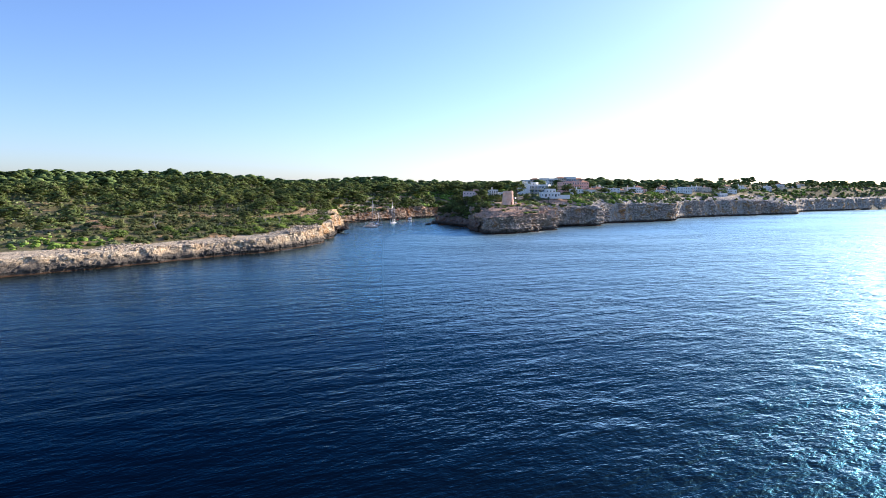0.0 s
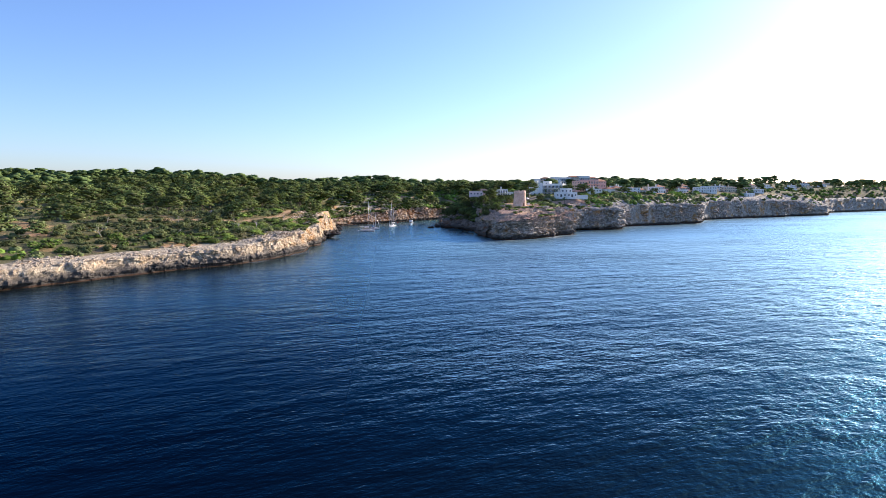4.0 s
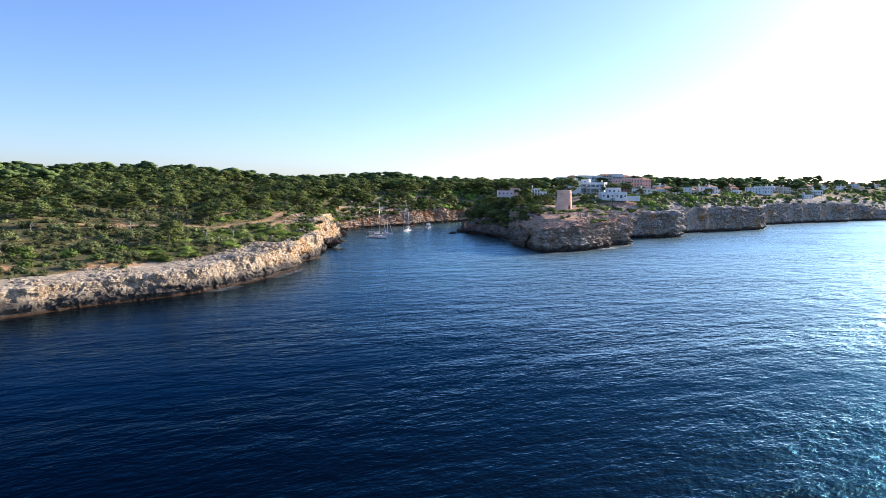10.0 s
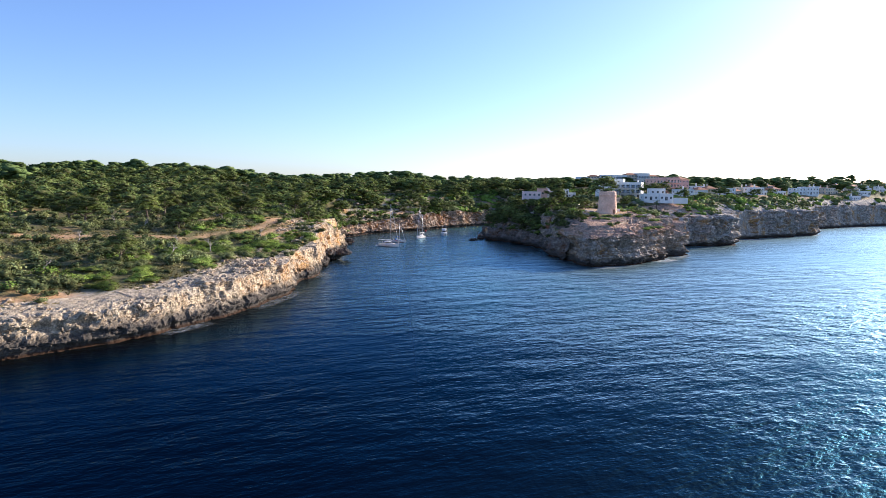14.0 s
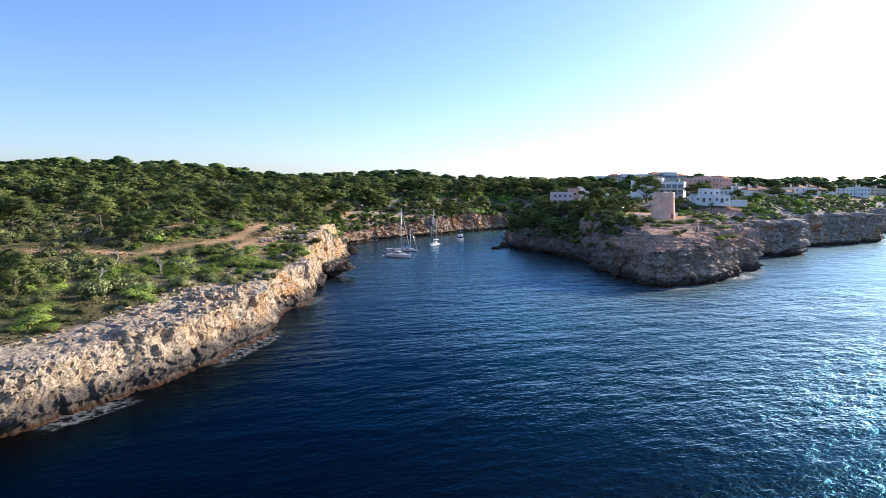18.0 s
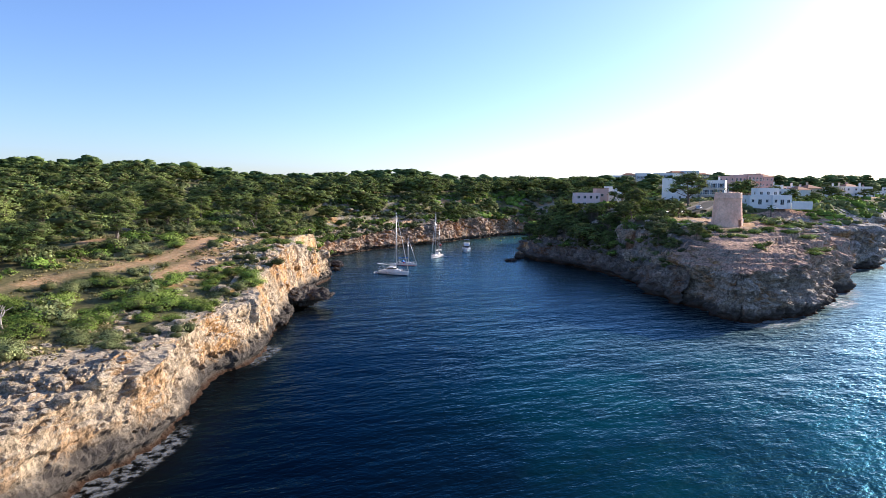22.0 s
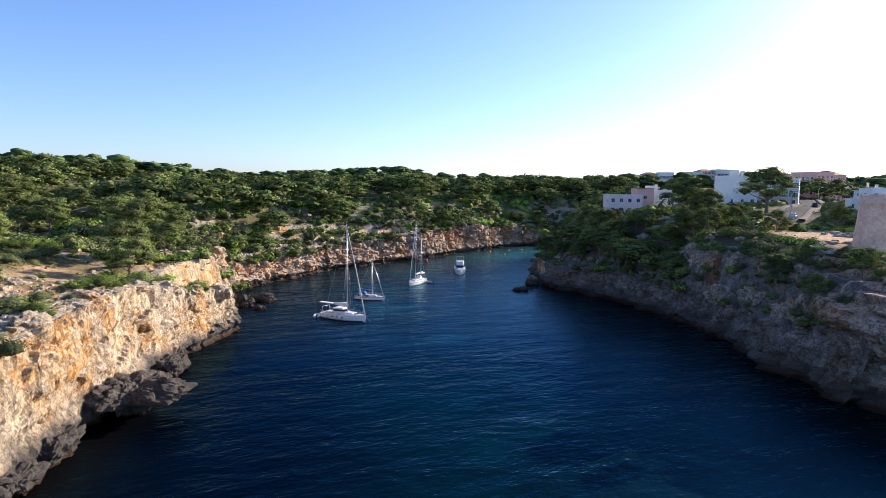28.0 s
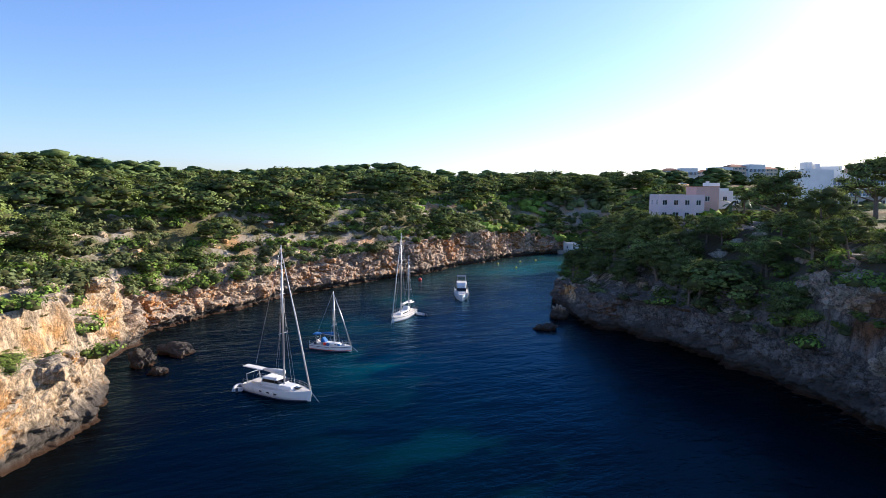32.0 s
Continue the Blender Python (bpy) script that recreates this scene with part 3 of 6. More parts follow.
def cliff(name, pts, step, rows_face, rows_top, rough, label, material, deep=11.0, top=1.0, bedded=1.0, buttress=1.0, rounding=3.0, shelf=0.0, hollows=(), broken=1.0):
    """A band of broken rock from below the sea up the face and a few metres inland."""
    c = resample(np.array(pts, float), step)
    c = blurred(c, max(1, int(rounding / step)))
    tan = np.gradient(c[:, :2], axis=0)
    nrm = np.stack([tan[:, 1], -tan[:, 0]], 1)
    nrm = blurred(nrm / np.maximum(np.hypot(*nrm.T), 1e-6)[:, None], max(1, int(5.0 / step)))
    nrm /= np.hypot(*nrm.T)[:, None]
    low = fbm(np.stack([c[:, 0] / 14, c[:, 1] / 14, 0 * c[:, 0]], 1), 3, 0.5, 21) * 1.8 * rough * buttress
    V = []
    u1 = 2.1 + 0.10 * c[:, 2]
    crest = land(c[:, 0] - nrm[:, 0] * u1, c[:, 1] - nrm[:, 1] * u1)[0]
    calm = blurred(c[:, :2], int(1.3 * deep / step))
    tan = np.gradient(calm, axis=0)
    back = np.stack([tan[:, 1], -tan[:, 0]], 1)
    back /= np.hypot(*back.T)[:, None]
    run = np.arange(len(c)) * step
    tuck = 3.0 * (1 - np.minimum(ease(run / 7), ease((run[-1] - run) / 7)))
    inner = calm - back * (deep + shelf * ease((346 - calm[:, 1:]) / 14))
    for j in range(rows_face + rows_top):
        if j < rows_face:
            f = j / (rows_face - 1)
            z = -1.5 + f * (crest + 1.5)
            u = 0.9 + 1.2 * f ** 1.5 + 0.10 * c[:, 2] * f
            x, y = c[:, 0] - nrm[:, 0] * u, c[:, 1] - nrm[:, 1] * u
        else:
            f = (j - rows_face + 1) / rows_top
            x, y = [(c[:, k] - nrm[:, k] * u1) * (1 - f) + inner[:, k] * f for k in (0, 1)]
            z, _ = land(x, y)
            z = np.where(f < 1, z + 0.12, z - 0.9)
        p = np.stack([x, y, z], 1)
        bend = vnoise(p / 9, 4)
        strata = vnoise(np.stack([p[:, 2] * 0.9 + 0.5 * bend, x / 22, y / 22], 1), 31)
        ledge = 0.6 * strata + 0.4 * np.round(2 * vnoise(np.stack([p[:, 2] * 1.5 + 0.7 * bend, x / 9, y / 9], 1), 33)) / 2
        crack = -np.clip(0.16 - np.abs(vnoise(np.stack([x * 0.30 + 0.3 * bend, y * 0.30, p[:, 2] * 0.05], 1), 35)), 0, 1) * 6.0
        ridge = 1 - 2 * np.abs(fbm(p * (0.16, 0.16, 0.07), 3, 0.5, 41)) + 0.7 * crack
        fine = fbm(p / 1.5, 4, 0.65, 51)
        warp = p + 0.5 * fine[:, None] + 1.2 * vnoise(p / 5, 57)[:, None]
        gap_l, big = cells(warp / (5.2, 5.2, 3.4), 61)
        gap_m, mid = cells(warp / (2.1, 2.1, 1.3), 67)
        gap_s, small = cells((p + 0.25 * fine[:, None]) / (0.95, 0.95, 0.75), 69)
        joints = 0.9 * np.exp(-gap_l / 0.05) + 0.45 * np.exp(-gap_m / 0.07) + 0.18 * np.exp(-gap_s / 0.12)
        swollen = 0.8 * np.sqrt(np.clip(gap_l, 0, 0.6)) + 0.4 * np.sqrt(np.clip(gap_m, 0, 0.6)) - 0.5
        cave = np.clip(vnoise(p * (0.13, 0.13, 0.26), 71) - 0.42, 0, 1) * 5.0
        foot = ease((4.0 - z) / 3.5)
        out = low + rough * (0.35 * bedded * ledge + (0.45 - 0.2 * broken) * ridge + (0.20 + 0.45 * foot) * fine + broken * (0.50 * big + 0.17 * mid + 0.10 * small - 0.45 * joints + (broken - 1) * swollen) - 0.25 * cave) + 0.9 * rough * foot - tuck
        out = np.maximum(out, -2.4 - 0.6 * (broken > 1))
        for hx, hy, hz, wide, high, into in hollows:
            out = out - into * np.exp(-(np.hypot(x - hx, y - hy) / wide) ** 4 - ((z - hz) / high) ** 4)
        notch = -2.0 * rough * np.exp(-((z - 0.5) / 0.8) ** 2)
        if j < rows_face:
            g = 1.0
            p[:, :2] += nrm * ((out + notch) * min(1, 0.5 + f))[:, None]
            p[:, 2] += rough * (0.25 * fine + 0.35 * big + 0.2 * mid) * f * f
        else:
            g = 1 - f
            p[:, :2] += nrm * (out * g ** 3)[:, None]
            p[:, 2] += top * rough * (0.16 * fine + 0.20 * big + 0.13 * mid + 0.09 * small - 0.18 * joints + 0.05 * ridge) * (g ** 0.6 if f < 1 else 0)
        V.append(p)
    V = np.stack(V, 0)
    me = grid_mesh(name, V[:, :, 0], V[:, :, 1], V[:, :, 2], material, False)
    return tagged(new(name, me), label, "cliff", kind="structure")


cliff("cliff_west_far", shore[1:6], 0.9, 20, 14, 0.8, "low pale limestone cliff above the sea", ROCK, 16.0)
cliff("cliff_west", shore[4:20], 0.36, 40, 32, 0.85, "sunlit pale and ochre limestone cliff above the sea", ROCK, 8.6, shelf=7.5)
cliff("cliff_cove", shore[18:30], 0.45, 32, 28, 1.15, "broken ochre limestone cliff of the cove", ROCK_COVE, 12.5, broken=1.6)
cliff("cliff_cove_head", shore[27:38], 1.5, 12, 8, 0.8, "low rocky shore at the head of the cove", ROCK)
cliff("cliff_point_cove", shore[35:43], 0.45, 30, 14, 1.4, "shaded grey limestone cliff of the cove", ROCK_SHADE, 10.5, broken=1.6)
cliff("cliff_point", shore[41:54], 0.40, 44, 48, 1.3, "layered grey limestone headland with ochre breaks", ROCK_POINT, 23.0, 0.6, 3.0, 1.5, 4.0, hollows=((61.5, 408, 2.0, 10.0, 6.6, 6.5), (118, 424, 1.5, 6.0, 4.0, 3.0)), broken=1.9)
cliff("cliff_east", shore[51:65], 1.0, 26, 10, 1.4, "tall grey sea cliff with ochre breaks", ROCK_GREY, 17.0, bedded=2.0, buttress=2.6, broken=1.9)
cliff("cliff_east_far", shore[62:71], 5.0, 10, 6, 2.0, "distant grey sea cliffs", ROCK_GREY)


# ---- builders ----
def part(name, data, parent, label="", m=None):
    """Link a mesh as one part under a thing or a part."""
    ob = new(name, data)
    ob.parent = parent
    if m is not None:
        ob.matrix_basis = m
    if label:
        ob["label"] = label
    return ob


def thing(name, label, category, m, group=""):
    ob = new(name)
    ob.empty_display_size = 0.5
    ob.matrix_basis = m
    return tagged(ob, label, category, group)


def to_mesh(bm, name, *materials, smooth=False):
    me = bpy.data.meshes.new(name)
    bmesh.ops.recalc_face_normals(bm, faces=bm.faces)
    bm.to_mesh(me)
    bm.free()
    for mm in materials:
        me.materials.append(mm)
    if smooth:
        me.polygons.foreach_set("use_smooth", [True] * len(me.polygons))
    return me


def add_box(bm, x0, x1, y0, y1, z0, z1, mi=0):
    v = [bm.verts.new(p) for p in ((x0, y0, z0), (x1, y0, z0), (x1, y1, z0), (x0, y1, z0), (x0, y0, z1), (x1, y0, z1), (x1, y1, z1), (x0, y1, z1))]
    for f in ((0, 3, 2, 1), (4, 5, 6, 7), (0, 1, 5, 4), (1, 2, 6, 5), (2, 3, 7, 6), (3, 0, 4, 7)):
        bm.faces.new([v[i] for i in f]).material_index = mi


def box_mesh(name, x0, x1, y0, y1, z0, z1, material, bevel=0.0):
    bm = bmesh.new()
    add_box(bm, x0, x1, y0, y1, z0, z1)
    if bevel:
        bmesh.ops.bevel(bm, geom=bm.edges[:], offset=bevel, segments=2, affect="EDGES", profile=0.6)
    return to_mesh(bm, name, material)


def add_tube(bm, pts, radii, sides=8, mi=0, caps=True):
    """A tube along points with a radius at each."""
    rings = []
    pts = [Vector(p) for p in pts]
    for i, p in enumerate(pts):
        t = (pts[min(i + 1, len(pts) - 1)] - pts[max(i - 1, 0)]).normalized()
        a = t.orthogonal().normalized() if i == 0 else (a - t * a.dot(t)).normalized()
        b = t.cross(a)
        r = radii[i] if isinstance(radii, (list, tuple)) else radii
        rings.append([bm.verts.new(p + (a * math.cos(k * math.tau / sides) + b * math.sin(k * math.tau / sides)) * r) for k in range(sides)])
    for r0, r1 in zip(rings[:-1], rings[1:]):
        for k in range(sides):
            bm.faces.new((r0[k], r0[(k + 1) % sides], r1[(k + 1) % sides], r1[k])).material_index = mi
    if caps:
        bm.faces.new(rings[0][::-1]).material_index = mi
        bm.faces.new(rings[-1]).material_index = mi


def tube_mesh(name, pts, radii, material, sides=8):
    bm = bmesh.new()
    add_tube(bm, pts, radii, sides)
    return to_mesh(bm, name, material, smooth=True)


# ---- plants ----
def ball_quads(cuts):
    """A cube blown up to a ball: places and quads."""
    V, F = [], []
    n = cuts + 1
    for ax in range(3):
        for sg in (-1, 1):
            base = len(V)
            for i in range(n + 1):
                for j in range(n + 1):
                    q = [0, 0, 0]
                    q[ax], q[(ax + 1) % 3], q[(ax + 2) % 3] = sg, 2 * i / n - 1, (2 * j / n - 1) * sg
                    V.append(q)
            for i in range(n):
                for j in range(n):
                    a = base + i * (n + 1) + j
                    F.append((a, a + n + 1, a + n + 2, a + 1))
    V, back = np.unique(np.round(np.array(V, float), 6), axis=0, return_inverse=True)
    return V / np.linalg.norm(V, axis=1)[:, None], back.ravel()[np.array(F)]


BALL0, BALL1 = ball_quads(0), ball_quads(1)


def twelve_sided():
    """A ball of twelve quads."""
    cube = np.array([(x, y, z) for x in (-1, 1) for y in (-1, 1) for z in (-1, 1)], float) / math.sqrt(3)
    axes = np.array([(1, 0, 0), (-1, 0, 0), (0, 1, 0), (0, -1, 0), (0, 0, 1), (0, 0, -1)], float)
    V = np.vstack([cube, axes])
    F = []
    for i in range(6):
        for j in range(i + 1, 6):
            if abs(axes[i] @ axes[j]) < 0.5:
                mid = axes[i] + axes[j]
                c = [k for k in range(8) if cube[k] @ mid > 1.0]
                q = (8 + i, c[0], 8 + j, c[1])
                n = np.cross(V[q[1]] - V[q[0]], V[q[2]] - V[q[0]])
                F.append(q if n @ mid > 0 else q[::-1])
    return V, np.array(F)


BALL12 = twelve_sided()


def clump(rng, centre, radii, tufts, size, core=BALL1, low=-0.35, spiky=0.0, bias=(0, 0, 0.15)):
    """One foliage cluster: a dark uneven core under many small tilted leaf tufts."""
    V, F = [], []
    cv = core[0] * ((0.62 if tufts >= 30 else 0.94) + (0.14 if tufts >= 30 else 0.24) * rng.standard_normal((len(core[0]), 1)).clip(-1, 1)) * radii + centre
    V.append(cv)
    F.append(core[1])
    base = len(cv)
    u = rng.uniform(low, 1, tufts)
    a = rng.uniform(0, math.tau, tufts)
    r = np.sqrt(np.maximum(0, 1 - u * u))
    nrm = np.stack([r * np.cos(a), r * np.sin(a), u], 1)
    pos = nrm * radii * (rng.uniform(0.55, 1.18, (tufts, 1)) if tufts >= 30 else rng.uniform(0.7, 0.98, (tufts, 1))) + centre
    dirn = nrm + rng.normal(0, 0.22, (tufts, 3)) + bias
    dirn /= np.linalg.norm(dirn, axis=1)[:, None]
    side = np.cross(dirn, rng.normal(0, 1, (tufts, 3)))
    side /= np.linalg.norm(side, axis=1)[:, None]
    other = np.cross(dirn, side)
    s = size * rng.uniform(0.6, 1.4, (tufts, 1))
    sp = spiky
    quad = np.stack([pos + side * s * (1 - 0.3 * sp) - dirn * s * 0.5 * sp, pos + other * s * 0.7 + dirn * s * (0.25 + 0.9 * sp), pos - side * s * (1 - 0.3 * sp), pos - other * s * (0.7 - 0.3 * sp) + dirn * s * 0.25], 1).reshape(-1, 3)
    V.append(quad)
    F.append(np.arange(tufts * 4).reshape(-1, 4) + base)
    return np.vstack(V), np.vstack(F)


def shade_cores(me, core, tufts):
    """Give the inner cores of a plant mesh the dark twig colour that stands for inner shade."""
    me.materials.append(CORE_SHADE)
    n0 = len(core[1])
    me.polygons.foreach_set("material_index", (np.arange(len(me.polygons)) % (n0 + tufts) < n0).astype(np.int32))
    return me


def merged(pieces):
    V, F, base = [], [], 0
    for v, f in pieces:
        V.append(v)
        F.append(f + base)
        base += len(v)
    return np.vstack(V), np.vstack(F)


def pine_shape(seed, clusters, tufts, size, core, umbrella=0.5):
    """Crown of a unit-high Aleppo pine, and the ends of its limbs."""
    rng = np.random.default_rng(seed)
    pieces, ends = [], []
    lean = rng.normal(0, 0.06, 2)
    for k in range(clusters):
        h = 0.40 + 0.52 * (k + rng.uniform(0, 1)) / clusters
        reach = (0.40 - 0.55 * max(0, h - umbrella)) * math.sqrt(rng.uniform(0.08, 1))
        a = k * 2.4 + rng.uniform(-0.5, 0.5)
        c = np.array([lean[0] * h + reach * math.cos(a), lean[1] * h + reach * math.sin(a), h])
        rad = rng.uniform(0.10, 0.22) * (18 / clusters) ** (0.35 if clusters > 8 else 0.5)
        pieces.append(clump(rng, c, np.array([rad, rad * rng.uniform(0.8, 1.25), rad * rng.uniform(0.45, 0.75)]), tufts, size, core, -0.5, 0.6 if tufts > 60 else 0.3, (c - (lean[0] * 0.6, lean[1] * 0.6, 0.62)) * 2.2))
        ends.append(c)
    return merged(pieces), ends, lean


def pine_trunk(name, ends, lean, seed, material):
    rng = np.random.default_rng(seed + 99)
    bm = bmesh.new()
    spine = [(lean[0] * t + 0.02 * math.sin(5 * t + seed), lean[1] * t + 0.02 * math.cos(4 * t + seed), t) for t in (-0.04, 0.1, 0.25, 0.42, 0.6, 0.8)]
    add_tube(bm, spine, [0.034, 0.027, 0.023, 0.018, 0.012, 0.006], 7)
    for e in ends[:9]:
        t = max(0.2, e[2] - rng.uniform(0.12, 0.25))
        p = Vector((lean[0] * t, lean[1] * t, t))
        q = Vector(e)
        add_tube(bm, [p, p.lerp(q, 0.5) + Vector((0, 0, -0.015)), q], [0.012, 0.009, 0.004], 5)
    return to_mesh(bm, name, material, smooth=True)


def scatter(rng, x0, x1, y0, y1, cell):
    """A jittered grid of places."""
    nx, ny = int((x1 - x0) / cell), int((y1 - y0) / cell)
    X, Y = np.meshgrid(x0 + (np.arange(nx) + 0.5) * cell, y0 + (np.arange(ny) + 0.5) * cell)
    return (X + rng.uniform(-0.8, 0.8, X.shape) * cell).ravel(), (Y + rng.uniform(-0.8, 0.8, Y.shape) * cell).ravel()


def stamp_all(name, shapes, xs, ys, zs, scales, rng, material, flat=1.0, wide=1.0):
    """One mesh of many small plants."""
    pieces = []
    pick = rng.integers(0, len(shapes), len(xs))
    turn = rng.uniform(0, math.tau, len(xs))
    for k, (v, f) in enumerate(shapes):
        sel = np.nonzero(pick == k)[0]
        if not len(sel):
            continue
        c, s = np.cos(turn[sel])[:, None], np.sin(turn[sel])[:, None]
        sc = scales[sel][:, None]
        X = (v[None, :, 0] * c - v[None, :, 1] * s) * sc * wide + xs[sel][:, None]
        Y = (v[None, :, 0] * s + v[None, :, 1] * c) * sc * wide + ys[sel][:, None]
        Z = v[None, :, 2] * sc * flat + zs[sel][:, None]
        F = f[None] + (np.arange(len(sel)) * len(v))[:, None, None]
        pieces.append((np.stack([X, Y, Z], -1).reshape(-1, 3), F.reshape(-1, f.shape[1])))
    V, F = merged(pieces)
    return soup(name, V, F, material, True)


# places kept clear of trees: x, y, radius
CLEAR = [(95, 441, 21), (-38, 446, 6), (98, 463, 11), (76, 529, 8), (90, 536, 6), (127, 560, 10), (147, 566, 13), (112, 548, 7), (140, 497, 14), (205, 620, 36), (204, 566, 12), (238, 568, 9),
         (236, 592, 13), (343, 664, 17), (120, 515, 8), (150, 490, 8), (195, 820, 34), (225, 825, 34), (205, 780, 26), (180, 780, 22), (215, 745, 30), (245, 750, 28), (200, 700, 20), (180, 660, 14)]
VILLAS = [(176, 545), (210, 576), (253, 604), (252, 588), (270, 622), (300, 640), (283, 652), (358, 676), (387, 712), (410, 735), (435, 748), (455, 786),
          (470, 808), (513, 826), (540, 852), (600, 888), (642, 918), (700, 952), (100, 562), (318, 668), (372, 700), (398, 677), (428, 716), (466, 752), (498, 792), (528, 802), (575, 858), (620, 880), (668, 915),
          (194, 590), (222, 604), (343, 716), (384, 692), (418, 694), (167, 640), (300, 700), (236, 642), (262, 668)]
for vx, vy in VILLAS:
    CLEAR += [(vx + 6, vy + 3, 11), (vx + 2, vy - 9, 7)]


def is_clear(x, y, extra=0.0):
    ok = np.ones(np.shape(x), bool)
    for cx, cy, r in CLEAR:
        ok &= np.hypot(x - cx, y - cy) > r + extra
    ok &= near_line(x, y, ROAD_E) > 6 + extra
    ok &= np.minimum(near_line(x, y, TRACK_W), near_line(x, y, TRACK_W2)) > 3.5 + extra
    return ok


def tree_chance(x, y, d):
    west = west_side(x, y)
    p3 = np.stack([x, y, 0 * x], 1)
    n = vnoise(p3 / 22, 71) * 0.5 + 0.5
    wood = 0.45 + 0.55 * ease(vnoise(p3 / 48, 73) * 1.6 + 0.55)
    near = ease((d - 12 - 26 * n) / 24) * 0.85
    cove = ease((d - 4) / 5) * np.where((x > 30) & (y > 590), 1.6, 0.9 + 0.1 * n)
    cw = np.where(y < 430, near, np.where(y < 470, ease((d - 9) / 9) * 0.8, cove))
    point = ease((d - 2.5) / 2) * 1.0 * ((x < 77) | (y > 456)) * (y > 418)
    village = ease((d - 16) / 12) * (0.16 + 0.34 * n)
    ce = np.where((x < 100) & (y < 560), point, np.where((x < 112) & (y > 555), 0.95 * ease((d - 4) / 4), np.where((x < 420) & (y < 700), village, 0.85 * ease((d - 18) / 20))))
    ce = np.where((y < 432) & (x > 80) & (x < 140), 0, ce)
    open_heath = np.where((x < -85) & (y < 400), 0.55, 1.0)
    gaps = 0.55 + 0.45 * ease(vnoise(p3 / 13, 77) * 1.5 + 0.7)
    return np.where(west, cw * np.where(y > 470, 1, wood) * open_heath * np.where(y > 470, 0.35 + 0.45 * gaps, gaps), ce)


rng = np.random.default_rng(7)
tx, ty = scatter(rng, -420, 460, 230, 930, 12.4)
px, py = scatter(rng, 44, 100, 412, 540, 6.8)
pick = ((px < 76) | (py > 460)) & ((py > 478) | (rng.uniform(0, 1, len(px)) < 0.6))
px, py = px[pick], py[pick]
tx, ty = np.append(tx, px), np.append(ty, py)
tz, td = land(tx, ty)
keep = (td > 3) & (rng.uniform(0, 1, len(tx)) < tree_chance(tx, ty, td)) & is_clear(tx, ty)
tx, ty, tz, td = tx[keep], ty[keep], tz[keep], td[keep]
# a few landmark pines of the village and the clifftop
for lx, ly in ((115.5, 513.5), (185, 592), (84.8, 500), (79, 480), (91.8, 470.7), (155, 537), (-41, 437), (-45, 447), (-42, 455)):
    tx, ty = np.append(tx, lx), np.append(ty, ly)
tz, td = land(tx, ty)
tall = (6.2 + 7.6 * rng.uniform(0, 1, len(tx)) ** 1.3) * (0.62 + 0.38 * ease((td - 8) / 14)) * np.where(tx < -45, 0.94, np.where(tx < 15, 1.08, 1))
village = (tx > 92) & (ty < 660)
tall = np.where(village, np.minimum(tall, 4.5 + 2.5 * rng.uniform(0, 1, len(tx))), tall)
bearing = (tx - 8.6) / np.maximum(ty - 383.5, 1)
before_rose = (bearing > 0.41) & (bearing < 0.62) & (ty > 430) & (ty < 545)
tall = np.where(before_rose, np.clip(28.4 - 5.3 * (ty - 383) / 142 - tz, 2.2, 9.0), tall)
before_flats = (bearing > 0.66) & (bearing < 0.80) & (ty > 440) & (ty < 556)
tall = np.where(before_flats, np.clip(25.4 - tz, 2.2, 8.0), tall)
on_point = (tx > 40) & (tx < 100) & (ty < 540) & ~before_rose & ~before_flats
tall = np.where(on_point, np.clip(np.where(ty < 478, 20.5, 25.0) - tz, 2.4, np.where(ty < 478, 5.6, 7.5)) * rng.uniform(0.8, 1.1, len(tx)), tall)
stretch = np.where(tx < -45, 1.2, 1.0)
tall[-9:] = (14.8, 10, 11.5, 9.5, 5.5, 10, 8, 8.5, 7.5)
# trees that stand beside the flight are things of their own
close = ((tx > -120) & (tx < -25) & (ty > 300) & (ty < 505) & (rng.uniform(0, 1, len(tx)) < 0.9)) | ((tx > 40) & (tx < 118) & (ty > 412) & (ty < 545) & (rng.uniform(0, 1, len(tx)) < 0.95))
models = []
for k in range(7):
    (cv, cf), ends, lean = pine_shape(100 + k, 20 + 2 * (k % 3), 190, 0.0135, BALL12, 0.50 + 0.07 * (k % 3))
    models.append((shade_cores(soup("crown", cv, cf, PINE, True), BALL12, 190), pine_trunk("trunk", ends, lean, k, BARK)))
first = {}
ci = np.nonzero(close)[0]
for n, i in enumerate(ci):
    k = n % len(models)
    sc = tall[i]
    m = pose(tx[i], ty[i], tz[i] - 0.1, 0, 0, rng.uniform(0, 360)) @ Matrix.Diagonal((sc * stretch[i] * rng.uniform(1.05, 1.4), sc * stretch[i] * rng.uniform(1.05, 1.4), sc, 1))
    if k not in first:
        tree = thing("pine_tree", "green Aleppo pine with a layered crown on the rocky scrubland", "tree", m, "pines round the cove")
        part("crown", models[k][0], tree)
        part("trunk", models[k][1], tree, "grey-brown bark")
        first[k] = tree
    else:
        c = copy_thing(first[k], Matrix.Identity(4))
        c.matrix_basis = m
mid = ~close & ((ty < 640) | ((abs(tx - 10) < 130) & (ty < 730))) & (tx > -250) & (tx < 330)
